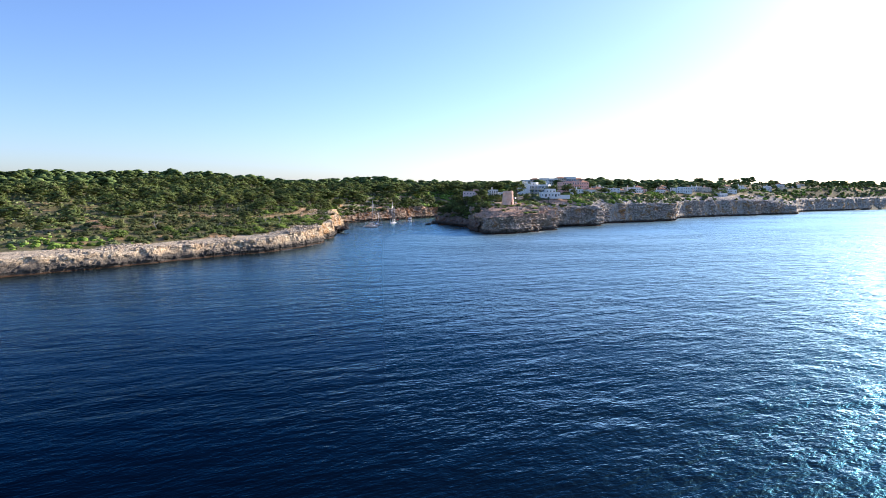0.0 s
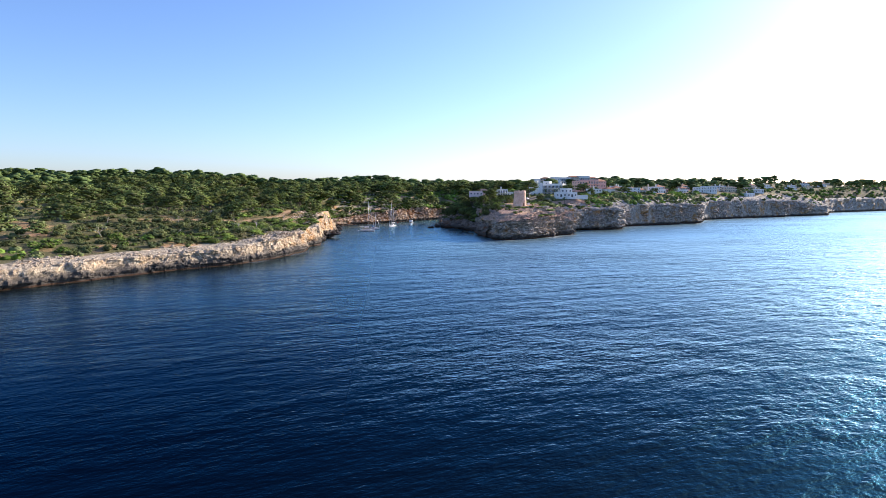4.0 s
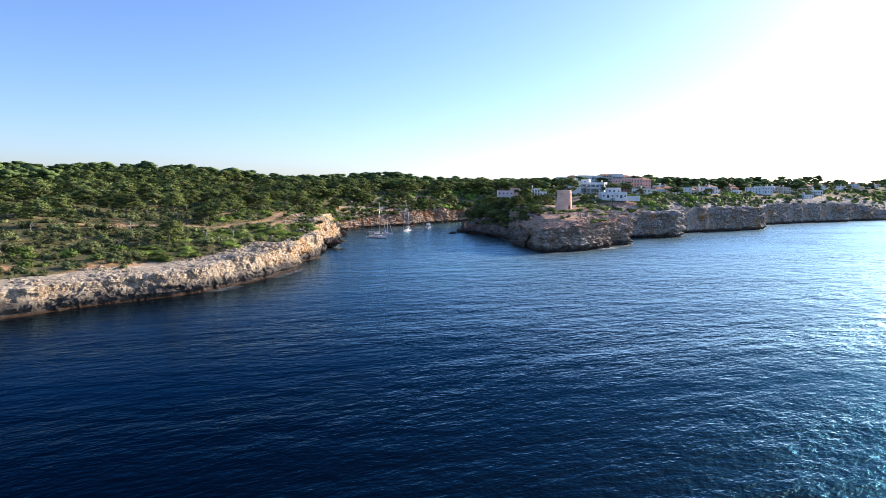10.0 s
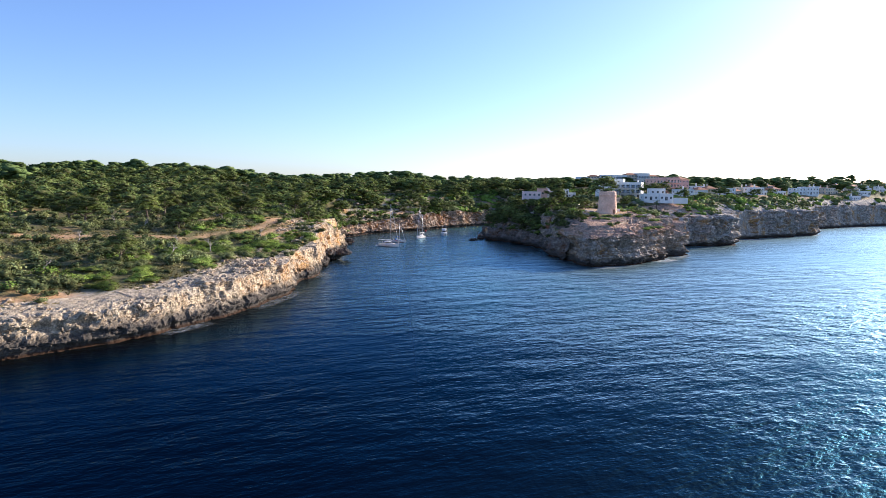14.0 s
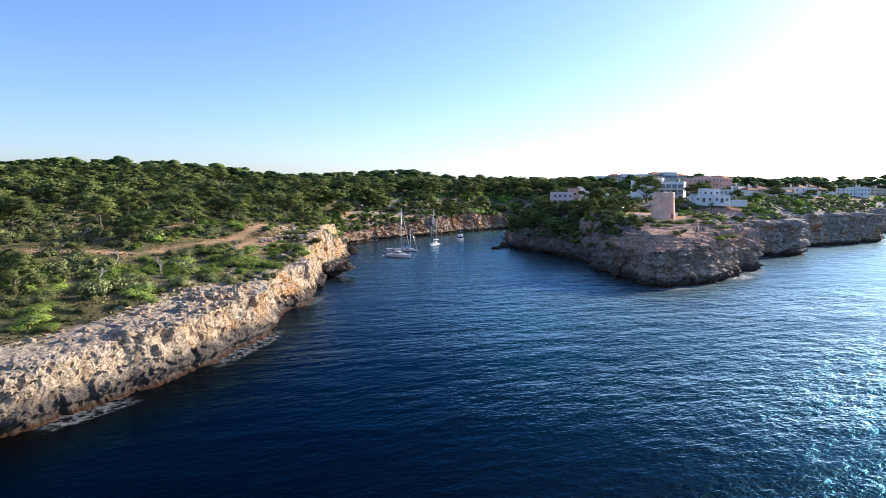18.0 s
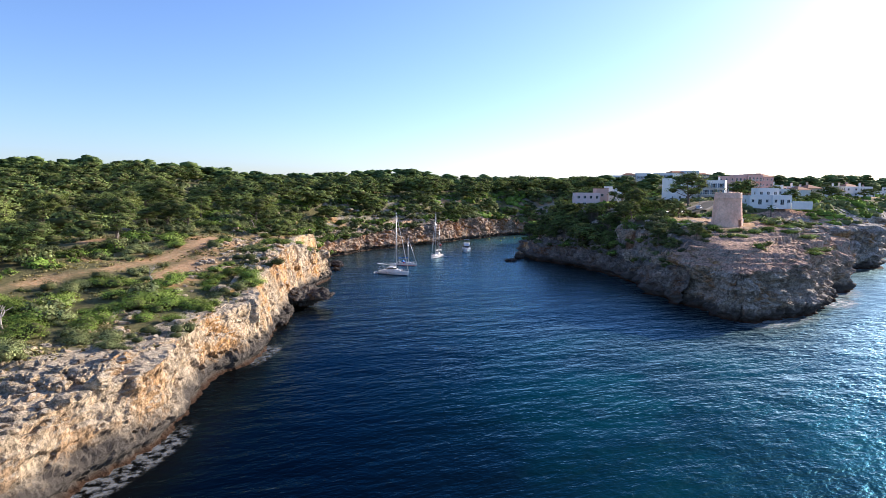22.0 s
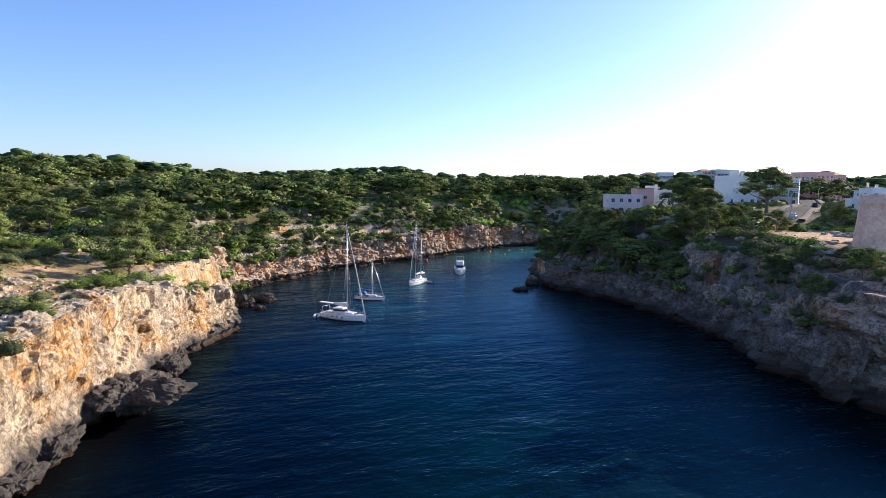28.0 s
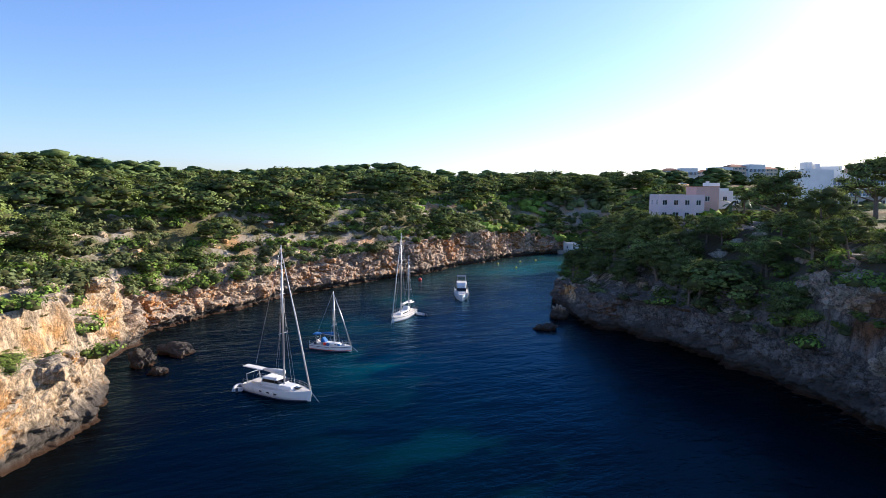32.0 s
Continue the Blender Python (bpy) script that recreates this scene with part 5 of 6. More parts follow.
def sail_yacht(label, x, y, rot, L, B, free, mast, canvas, saloon, masts=1, furled=True):
    s = thing("sailing_yacht", label, "sailing yacht", pose(x, y, 0, 0, 0, rot), "boats moored in the cove")
    part("hull", hull_mesh(L, B, free, GEL), s, "white glossy hull")
    part("waterline_band", hull_mesh(L * 1.003, B * 1.004, 0.13, ANTIFOUL, rake=0.0), s, "dark antifouling band")
    part("deck", deck_mesh(L, B, free, TEAK), s)
    rail(s, L, B, free)
    mx = L * 0.08
    if saloon:
        part("coachroof", wedge("coachroof", -L * 0.20, L * 0.30, B * 0.62, free, free + 0.55, GEL), s)
        part("deck_saloon", wedge("deck_saloon", -L * 0.22, L * 0.10, B * 0.66, free + 0.3, free + 1.35, GEL, 0.3, 0.85), s)
        part("saloon_window", wedge("saloon_window", -L * 0.19, L * 0.085, B * 0.675, free + 0.72, free + 1.12, DARKGLASS, 0.3, 0.93, 0.03), s, "smoked wrap-around window")
        part("stern_awning", box_mesh("stern_awning", -L * 0.60, -L * 0.26, -0.55, 0.55, free + 1.98, free + 2.12, SAIL, 0.05), s, "narrow cream awning under the boom")
        part("stern_arch", tube_mesh("stern_arch", [(-L * 0.45, -B * 0.34, free), (-L * 0.47, -B * 0.30, free + 1.3), (-L * 0.47, B * 0.30, free + 1.3), (-L * 0.45, B * 0.34, free)], 0.05, ALU, 7), s)
        part("deck_hatch", box_mesh("deck_hatch", L * 0.20, L * 0.34, -0.3, 0.3, free + 0.3, free + 0.44, DARKGLASS, 0.03), s, "dark deck hatch")
        for k in range(3):
            part("hull_port", box_mesh("hull_port", -0.28, 0.28, -0.02, 0.02, -0.09, 0.09, DARKGLASS, 0.01), s, "dark hull window", pose(-L * 0.16 + k * L * 0.12, -B * 0.5 + 0.012 + max(0, k - 2) * 0.1, free * 0.62))
    else:
        part("coachroof", wedge("coachroof", -L * 0.16, L * 0.26, B * 0.55, free, free + 0.5, GEL), s)
        part("cabin_window", wedge("cabin_window", -L * 0.10, L * 0.18, B * 0.558, free + 0.16, free + 0.34, DARKGLASS, 0.3, 0.93, 0.02), s, "dark cabin window")
        part("sprayhood", wedge("sprayhood", -L * 0.24, -L * 0.11, B * 0.52, free + 0.4, free + 1.25, canvas, 0.25, 0.8, 0.15), s, "canvas sprayhood")
        part("bimini", wedge("bimini", -L * 0.44, -L * 0.26, B * 0.6, free + 1.75, free + 1.95, canvas, 0.3, 0.85, 0.05), s, "canvas awning")
        for sg in (-1, 1):
            part("awning_pole", tube_mesh("awning_pole", [(-L * 0.35, sg * B * 0.28, free), (-L * 0.35, sg * B * 0.28, free + 1.8)], 0.022, ALU, 6), s)
    part("cockpit", box_mesh("cockpit", -L * 0.42, -L * 0.24, -B * 0.22, B * 0.22, free - 0.02, free + 0.28, TEAK, 0.05), s)
    part("wheel", tube_mesh("wheel", [(-L * 0.36, 0.42 * math.cos(a * 0.524), free + 0.85 + 0.42 * math.sin(a * 0.524)) for a in range(13)], 0.02, ALU, 5), s, "steering wheel")
    for mi in range(masts):
        px, ht = (mx, mast) if mi == 0 else (-L * 0.33, mast * 0.72)
        m = part("mast", tube_mesh("mast", [(px, 0, free), (px - 0.05, 0, ht * 0.5), (px - 0.12, 0, ht)], [0.13, 0.12, 0.07], ALU, 10), s, "tall pale aluminium mast")
        for sp in (0.42, 0.68):
            part("spreader", tube_mesh("spreader", [(px - 0.1, -1.05 * (1.2 - sp), ht * sp), (px, 0, ht * sp + 0.06), (px - 0.1, 1.05 * (1.2 - sp), ht * sp)], 0.035, ALU, 6), m)
        bl = L * 0.34 if mi == 0 else L * 0.15
        part("boom", tube_mesh("boom", [(px - 0.1, 0, free + 1.75), (px - bl, 0, free + 1.9)], 0.09, ALU, 8), s)
        part("sail_cover", tube_mesh("sail_cover", [(px - 0.15, 0, free + 2.1), (px - bl * 0.5, 0, free + 2.05), (px - bl, 0, free + 2.02)], [0.48, 0.36, 0.18] if saloon else [0.30, 0.22, 0.12], SAIL if saloon else canvas, 10), s, "furled mainsail in its cover")
        for sg in (-1, 1):
            for wire, r in (([(px - 0.3, sg * B * 0.47, free), (px - 0.1, sg * 0.6, ht * 0.42), (px - 0.12, 0, ht * 0.97)], 0.012), ([(px + 0.4, sg * B * 0.46, free), (px - 0.1, sg * 0.03, ht * 0.66)], 0.010)):
                part("shroud", tube_mesh("shroud", wire, r, ALU, 4), s, "thin wire stay")
    bow = (L * 0.5 + 0.07 * L * 0.4 - 0.25, 0, free * 1.28 + 0.1)
    part("furled_jib", tube_mesh("furled_jib", [bow, (mx + (bow[0] - mx) * 0.5, 0, (mast + bow[2]) * 0.5), (mx - 0.05, 0, mast * 0.95)], [0.11, 0.10, 0.03], SAIL if furled else ALU, 8), s, "furled headsail on its stay")
    part("backstay", tube_mesh("backstay", [(-L * 0.48, 0, free), (mx - 0.12, 0, mast)], 0.012, ALU, 4), s)
    part("anchor_chain", tube_mesh("anchor_chain", [(bow[0] + 0.1, 0, bow[2] - 0.15), (bow[0] + 1.6, 0.3, -0.3)], 0.025, ALU, 5), s)
    part("pulpit", tube_mesh("pulpit", [(bow[0] - 1.3, -0.7, bow[2] + 0.5), (bow[0] - 0.1, 0, bow[2] + 0.55), (bow[0] - 1.3, 0.7, bow[2] + 0.5)], 0.02, ALU, 6), s)
    for k in range(3):
        part("fender", tube_mesh("fender", [(-L * 0.3 + k * L * 0.18, -B * 0.5 - 0.1, free * 0.35), (-L * 0.3 + k * L * 0.18, -B * 0.5 - 0.1, free * 0.9)], [0.1, 0.1], SAIL, 8), s)
    return s


def strake(boat, L, B, free, f, material, label, stern=0.85, rake=0.07):
    """A coloured line along both sides of a hull, a share f below the sheer."""
    bm = bmesh.new()
    for sg in (1, -1):
        pts = []
        for i in range(21):
            t = i / 20
            half = max(0.03, B / 2 * (stern + (1 - stern) * math.sin(min(1, t / 0.45) * math.pi / 2)) * (1 - max(0, (t - 0.45) / 0.55) ** 2.3))
            sheer = free * (1 + 0.28 * t * t)
            pts.append((-L / 2 + L * t + (1 - f) * rake * L * max(0, t - 0.6), sg * (half * (1 - 0.55 * f ** 3) + 0.004), sheer - f * (sheer + 0.55)))
        add_tube(bm, pts, 0.045, 6)
    part("strake", to_mesh(bm, "strake", material), boat, label)


def heading(ax, ay, bx, by):
    return math.degrees(math.atan2(by - ay, bx - ax))


sail_yacht("white deck-saloon sailing yacht with cream awning, moored", -8.6, 466.2, heading(-14.4, 469.8, -4, 463.1), 11.0, 3.8, 1.15, 21.0, SAIL, True)
dinghy(-14.9, 468.6, 95)
old_boat = sail_yacht("old white sailing boat with blue canvas cover", -4.2, 489.6, -24, 7.8, 2.7, 0.85, 10.6, BLUE, False, furled=False)
strake(old_boat, 7.8, 2.7, 0.85, 0.14, ANTIFOUL, "dark blue stripe")
strake(old_boat, 7.8, 2.7, 0.85, 0.52, RED, "thin red stripe")
for k, (bx0, by0, w, hgt, paint) in enumerate(((-1.6, 0.7, 0.8, 0.5, BLUE), (-0.9, -0.75, 0.6, 0.45, RED), (0.2, 0.8, 0.5, 0.4, ANTIFOUL), (0.5, -0.7, 0.9, 0.35, SAIL), (1.4, 0.5, 0.6, 0.4, ANTIFOUL),
                                               (1.7, -0.4, 0.5, 0.35, BLUE), (2.4, 0.1, 0.7, 0.3, RUBBER), (-2.9, -0.8, 0.5, 0.6, ANTIFOUL), (-3.2, 0.6, 0.5, 0.5, SAIL), (-0.3, -0.85, 0.4, 0.5, BLUE))):
    part("deck_bag", box_mesh("deck_bag", bx0 - w / 2, bx0 + w / 2, by0 - 0.2, by0 + 0.2, 0.85, 0.9 + hgt, paint, 0.12), old_boat, "stowed bag on deck")
ketch = sail_yacht("white two-masted sailing yacht with furled sails", 8.4, 515.8, -112, 11.2, 3.4, 1.0, 19.0, SAIL, False, 2)
strake(ketch, 11.2, 3.4, 1.0, 0.16, ANTIFOUL, "dark blue stripe")
strake(ketch, 11.2, 3.4, 1.0, 0.55, BLUE, "blue stripe")
dinghy(12.6, 518.5, 140, 2.4)


def motor_yacht(x, y, rot):
    s = thing("motor_yacht", "white flybridge motor yacht with dark windows, moored", "motor yacht", pose(x, y, 0, 0, 0, rot), "boats moored in the cove")
    L, B, f = 11.5, 3.9, 1.35
    part("hull", hull_mesh(L, B, f, GEL, 0.92, 0.09), s, "white glossy hull")
    part("deck", deck_mesh(L, B, f, TEAK, 0.92, 0.09), s)
    part("foredeck", wedge("foredeck", -0.5, 4.2, 2.5, f + 0.05, f + 0.55, GEL), s)
    part("saloon", wedge("saloon", -4.2, 1.9, 3.1, f, f + 1.65, GEL, 0.4, 0.86, 0.12), s)
    part("windscreen", wedge("windscreen", -3.6, 1.82, 3.06, f + 0.68, f + 1.32, DARKGLASS, 0.4, 0.93, 0.04), s, "dark wrap-around windscreen")
    part("flybridge", wedge("flybridge", -4.6, 0.2, 3.0, f + 1.65, f + 2.45, GEL, 0.3, 0.92, 0.1), s)
    part("bimini", box_mesh("bimini", -4.2, -1.0, -1.2, 1.2, f + 4.0, f + 4.1, ANTIFOUL, 0.04), s, "dark canvas awning")
    for sg in (-1, 1):
        for xx in (-4.0, -1.2):
            part("awning_pole", tube_mesh("awning_pole", [(xx, sg * 1.15, f + 2.3), (xx, sg * 1.15, f + 4.02)], 0.03, ALU, 6), s)
        part("fender", tube_mesh("fender", [(-1.0, sg * 2.05, 0.35), (-1.0, sg * 2.05, 1.0)], 0.13, ANTIFOUL, 8), s)
    rail(s, L, B, f + 0.02, 0.92)
    part("swim_platform", box_mesh("swim_platform", -6.7, -5.7, -1.7, 1.7, 0.2, 0.32, TEAK, 0.03), s)
    return s


motor_yacht(24.0, 540.5, -95)


# ---- village ----
window_parts = {}


def window_mesh(w, h, kind):
    key = (round(w, 2), round(h, 2), kind)
    if key in window_parts:
        return window_parts[key]
    bm = bmesh.new()
    if kind == "frame":
        t = 0.07
        for a in ((-w / 2, -w / 2 + t, 0, h), (w / 2 - t, w / 2, 0, h), (-0.03, 0.03, t, h - t), (-w / 2 + t, w / 2 - t, 0, t), (-w / 2 + t, w / 2 - t, h - t, h)):
            add_box(bm, a[0], a[1], -0.04, 0.04, a[2], a[3])
        me = to_mesh(bm, "window_frame", FRAME_WHITE)
    elif kind == "pane":
        add_box(bm, -w / 2 + 0.05, w / 2 - 0.05, -0.012, 0.012, 0.05, h - 0.05)
        me = to_mesh(bm, "pane", GLASS)
    else:
        # a louvred leaf: one saw-toothed panel with a flat back
        teeth = max(2, int(h / 0.16))
        line = [(y, h * (k + f) / teeth) for k in range(teeth) for f, y in ((0.0, -0.075), (0.8, -0.045))] + [(-0.075, h)]
        rows = [[bm.verts.new(p) for p in ((0.02, y, z), (w / 2, y, z), (w / 2, -0.005, z), (0.02, -0.005, z))] for y, z in line]
        for a, b in zip(rows[:-1], rows[1:]):
            for k in range(4):
                bm.faces.new((a[k], a[(k + 1) % 4], b[(k + 1) % 4], b[k]))
        bm.faces.new(rows[0][::-1])
        bm.faces.new(rows[-1])
        me = to_mesh(bm, "shutter", SHUTTER_BROWN if kind == "brown" else SHUTTER)
    window_parts[key] = me
    return me


def facade(bm, p0, p1, z0, z1, holes, reveal=0.22):
    """A wall with real openings and their reveals; holes as (u0, u1, v0, v1)."""
    p0, p1 = Vector(p0), Vector(p1)
    L = (p1 - p0).length
    along = (p1 - p0) / L
    inw = Vector((-along.y, along.x, 0))
    us = sorted({0.0, L, *[h[0] for h in holes], *[h[1] for h in holes]})
    vs = sorted({z0, z1, *[h[2] for h in holes], *[h[3] for h in holes]})

    def at(u, v, deep=0.0):
        q = p0 + along * u + inw * deep
        return bm.verts.new((q.x, q.y, v))

    for u0, u1 in zip(us[:-1], us[1:]):
        for v0, v1 in zip(vs[:-1], vs[1:]):
            if any(h[0] <= u0 and u1 <= h[1] and h[2] <= v0 and v1 <= h[3] for h in holes):
                continue
            bm.faces.new((at(u0, v0), at(u1, v0), at(u1, v1), at(u0, v1)))
    for a, b, c, d in holes:
        for (ua, va), (ub, vb) in (((a, c), (b, c)), ((b, c), (b, d)), ((b, d), (a, d)), ((a, d), (a, c))):
            bm.faces.new((at(ua, va), at(ub, vb), at(ub, vb, reveal), at(ua, va, reveal)))


def block(parent, x0, x1, y0, y1, h, storeys, cols, wall_mat, roof="flat", shutters=None, z0=-1.5, sides=True, balcony=False, roof_mat=None):
    """One volume of a house: wall with openings, roof, windows."""
    bm = bmesh.new()
    sh = h / storeys
    spots = []
    for fi_, (p0, p1, n) in enumerate((((x0, y0), (x1, y0), cols), ((x1, y0), (x1, y1), max(1, int((y1 - y0) / 4)) if sides else 0),
                                       ((x1, y1), (x0, y1), 0), ((x0, y1), (x0, y0), max(1, int((y1 - y0) / 4)) if sides else 0))):
        L = math.hypot(p1[0] - p0[0], p1[1] - p0[1])
        holes = []
        for s in range(storeys):
            for c in range(n):
                u = L * (c + 0.5) / n
                tall = (s == 0 and (c % 3 == 1) and fi_ == 0) or (balcony and fi_ == 0)
                w, b, hh = (1.5, 0.08, 2.15) if tall else (1.15, 0.95, 1.25)
                w = min(w, L / n * 0.6)
                hh = min(hh, sh - b - 0.3)
                holes.append((u - w / 2, u + w / 2, s * sh + b, s * sh + b + hh))
                a = (Vector((*p1, 0)) - Vector((*p0, 0))) / L
                q = Vector((*p0, 0)) + a * u
                spots.append((q.x - a.y * 0.14, q.y + a.x * 0.14, s * sh + b, math.degrees(math.atan2(a.y, a.x)), w, hh, tall and s == 0))
        facade(bm, (*p0, 0), (*p1, 0), z0, h + (0.55 if roof == "flat" else 0), holes)
    if roof == "flat":
        t = 0.25
        for a in ((x0, x1, y0, y0 + t), (x0, x1, y1 - t, y1), (x0, x0 + t, y0 + t, y1 - t), (x1 - t, x1, y0 + t, y1 - t)):
            v = [bm.verts.new(p) for p in ((a[0], a[2], h + 0.55), (a[1], a[2], h + 0.55), (a[1], a[3], h + 0.55), (a[0], a[3], h + 0.55))]
            bm.faces.new(v)
        ins = [(x0 + t, y0 + t), (x1 - t, y0 + t), (x1 - t, y1 - t), (x0 + t, y1 - t)]
        for p, q in zip(ins, ins[1:] + ins[:1]):
            bm.faces.new([bm.verts.new(c) for c in ((*p, h), (*q, h), (*q, h + 0.55), (*p, h + 0.55))])
    bmesh.ops.remove_doubles(bm, verts=bm.verts, dist=0.001)
    wall = part("wall", to_mesh(bm, "wall", wall_mat), parent)
    if roof == "flat":
        part("roof", box_mesh("roof", x0 + 0.2, x1 - 0.2, y0 + 0.2, y1 - 0.2, h - 0.2, h + 0.02, ROOF_GREY), parent, "flat screed roof")
    else:
        part("roof", tile_roof(x0 - 0.45, x1 + 0.45, y0 - 0.45, y1 + 0.45, h, roof_mat or TERRACOTTA), parent, "terracotta tile roof")
    for x, y, z, r, w, hh, is_door in spots:
        win = part("door" if is_door else "window", window_mesh(w, hh, "frame"), parent, "", pose(x, y, z, 0, 0, r))
        part("pane", window_mesh(w, hh, "pane"), win, "dark glass")
        if shutters and not is_door:
            for sg in (1, -1):
                m = pose(sg * w / 2, -0.10, 0) @ Matrix.Diagonal((sg, 1, 1, 1))
                part("shutter", window_mesh(w, hh, shutters), win, "", m)
    if balcony:
        for s in range(1, storeys):
            bm = bmesh.new()
            add_box(bm, x0 + 0.3, x1 - 0.3, y0 - 1.4, y0 - 0.01, s * sh - 0.18, s * sh)
            part("balcony", to_mesh(bm, "balcony", wall_mat), parent)
            bm = bmesh.new()
            add_box(bm, x0 + 0.3, x1 - 0.3, y0 - 1.38, y0 - 1.32, s * sh + 0.95, s * sh + 1.02)
            for k in range(int((x1 - x0) / 0.35)):
                xx = x0 + 0.4 + k * 0.35
                add_box(bm, xx, xx + 0.04, y0 - 1.37, y0 - 1.33, s * sh, s * sh + 0.95)
            part("balcony_rail", to_mesh(bm, "balcony_rail", FRAME_WHITE), parent, "white railing")
    return wall


def tile_roof(x0, x1, y0, y1, h, material):
    """A hipped roof in ribs of barrel tiles."""
    bm = bmesh.new()
    rise = min(x1 - x0, y1 - y0) * 0.2
    longx = (x1 - x0) >= (y1 - y0)
    half = min(x1 - x0, y1 - y0) / 2
    cx, cy = (x0 + x1) / 2, (y0 + y1) / 2
    r0, r1 = ((x0 + half, cy), (x1 - half, cy)) if longx else ((cx, y0 + half), (cx, y1 - half))
    e = [bm.verts.new(p) for p in ((x0, y0, h), (x1, y0, h), (x1, y1, h), (x0, y1, h))]
    if abs(r0[0] - r1[0]) + abs(r0[1] - r1[1]) < 0.1:
        top = bm.verts.new((cx, cy, h + rise))
        for a, b in zip(e, e[1:] + e[:1]):
            bm.faces.new((a, b, top))
    else:
        a, b = bm.verts.new((*r0, h + rise)), bm.verts.new((*r1, h + rise))
        if longx:
            for f in ((e[0], e[1], b, a), (e[1], e[2], b), (e[2], e[3], a, b), (e[3], e[0], a)):
                bm.faces.new(f)
        else:
            for f in ((e[0], e[1], a), (e[1], e[2], b, a), (e[2], e[3], b), (e[3], e[0], a, b)):
                bm.faces.new(f)
    bm.faces.new(e[::-1])
    add_box(bm, x0, x1, y0, y1, h - 0.14, h - 0.004)
    return to_mesh(bm, "roof", material)


def chimney(parent, x, y, z, wall_mat):
    c = part("chimney", box_mesh("chimney", -0.4, 0.4, -0.4, 0.4, -1.0, 1.1, wall_mat, 0.03), parent, "", pose(x, y, z))
    part("chimney_cap", box_mesh("chimney_cap", -0.5, 0.5, -0.5, 0.5, 1.1, 1.22, TERRACOTTA, 0.02), c)


def house(label, x, y, rot, z=None, name="house"):
    if z is None:
        z = float(land(x, y)[0][0])
    return thing(name, label, "house", pose(x, y, z, 0, 0, rot))


# rose house above the cove
h = house("rose-plastered flat-roofed house above the pines", 70.8, 525, -6, 21.3)
block(h, -0.5, 10.2, 0, 8, 5.9, 2, 4, ROSE)
block(h, 8.6, 14, 1.0, 8, 7.8, 2, 1, PINKISH)
part("coping", box_mesh("coping", 8.4, 14.2, 0.8, 8.2, 8.36, 8.5, TERRACOTTA), h, "terracotta coping")
h = house("small white house with arches and a roof room", 84.5, 532, 0, 22)
block(h, 0, 8, 0, 7, 6.2, 2, 2, WHITE)
block(h, 2.5, 5.5, 2, 5, 8.2, 2, 1, WHITE, sides=False)
# white flats
h = house("white block of flats with a blank side wall", 130.2, 557.5, 4, 24.2)
block(h, 0, 8.2, 0, 13, 10.6, 3, 0, WHITE, sides=False)
block(h, 3, 5, 5, 8, 13, 3, 0, WHITE, sides=False)
block(h, 6, 7.6, 5, 8, 12.6, 3, 0, WHITE, sides=False)
block(h, -3, 5, -7, -0.01, 4.2, 1, 2, WHITE)
h = house("white three-storey flats with blue-grey shutters and balconies", 138.8, 568.5, -36, 24.0)
block(h, 0, 20.5, 0, 7.5, 10.0, 3, 6, WHITE, shutters="blue", balcony=True)
block(h, 2, 8, 2, 7, 12.2, 4, 1, WHITE, sides=False)
chimney(h, 17, 5, 11, WHITE)
# large pink flats on the hill
h = house("long pink block of flats with arched balconies on the hill", 184, 596, 19, 28.3)
block(h, 0, 9, 1, 13, 9.0, 3, 3, PINKISH, balcony=True)
block(h, 9.01, 21, 0, 13, 10.0, 3, 4, PINKISH, balcony=True)
block(h, 21.01, 31, 1, 14, 9.4, 3, 3, PINKISH, "tile")
# white villa beside the tower
h = house("white modern villa with blue windows and a garden wall", 132.5, 496, -4, 23.7)
block(h, 0, 8.5, 0, 7, 3.2, 1, 3, WHITE)
block(h, 8.51, 16, -1.6, 7, 3.4, 1, 3, WHITE)
block(h, 4.5, 13, 2.5, 8, 6.2, 2, 3, WHITE)
part("garden_wall", box_mesh("garden_wall", 16.02, 24, -2.2, -1.8, -1.6, 1.6, WHITE), h)
h = house("white villa with a terracotta roof and chimneys", 196, 560, 8, 25.6)
block(h, 0, 8, 0, 9, 4.6, 1, 2, WHITE, "tile")
block(h, 8.01, 17, 2, 11, 5.4, 2, 2, CREAM, "tile")
chimney(h, 6, 5, 6.2, WHITE)
chimney(h, 12, 7, 7.4, CREAM)
h = house("low white bungalow above the sea cliff", 233, 566, 22, 21.6)
block(h, 0, 9, 0, 6, 2.6, 1, 3, WHITE, roof_mat=TERRACOTTA)
h = house("white flat-roofed house with terraces", 227, 585, 14, 26.0)
block(h, 0, 12, 0, 8, 5.0, 2, 3, WHITE)
block(h, 12.01, 19, 1, 8, 3.6, 1, 2, CREAM, "tile")
h = house("large white house with arched terraces", 332, 657, 12, 27.2)
block(h, 0, 10, 0, 9, 5.0, 2, 3, WHITE)
block(h, 10.01, 23, -1, 9, 6.0, 2, 4, WHITE)
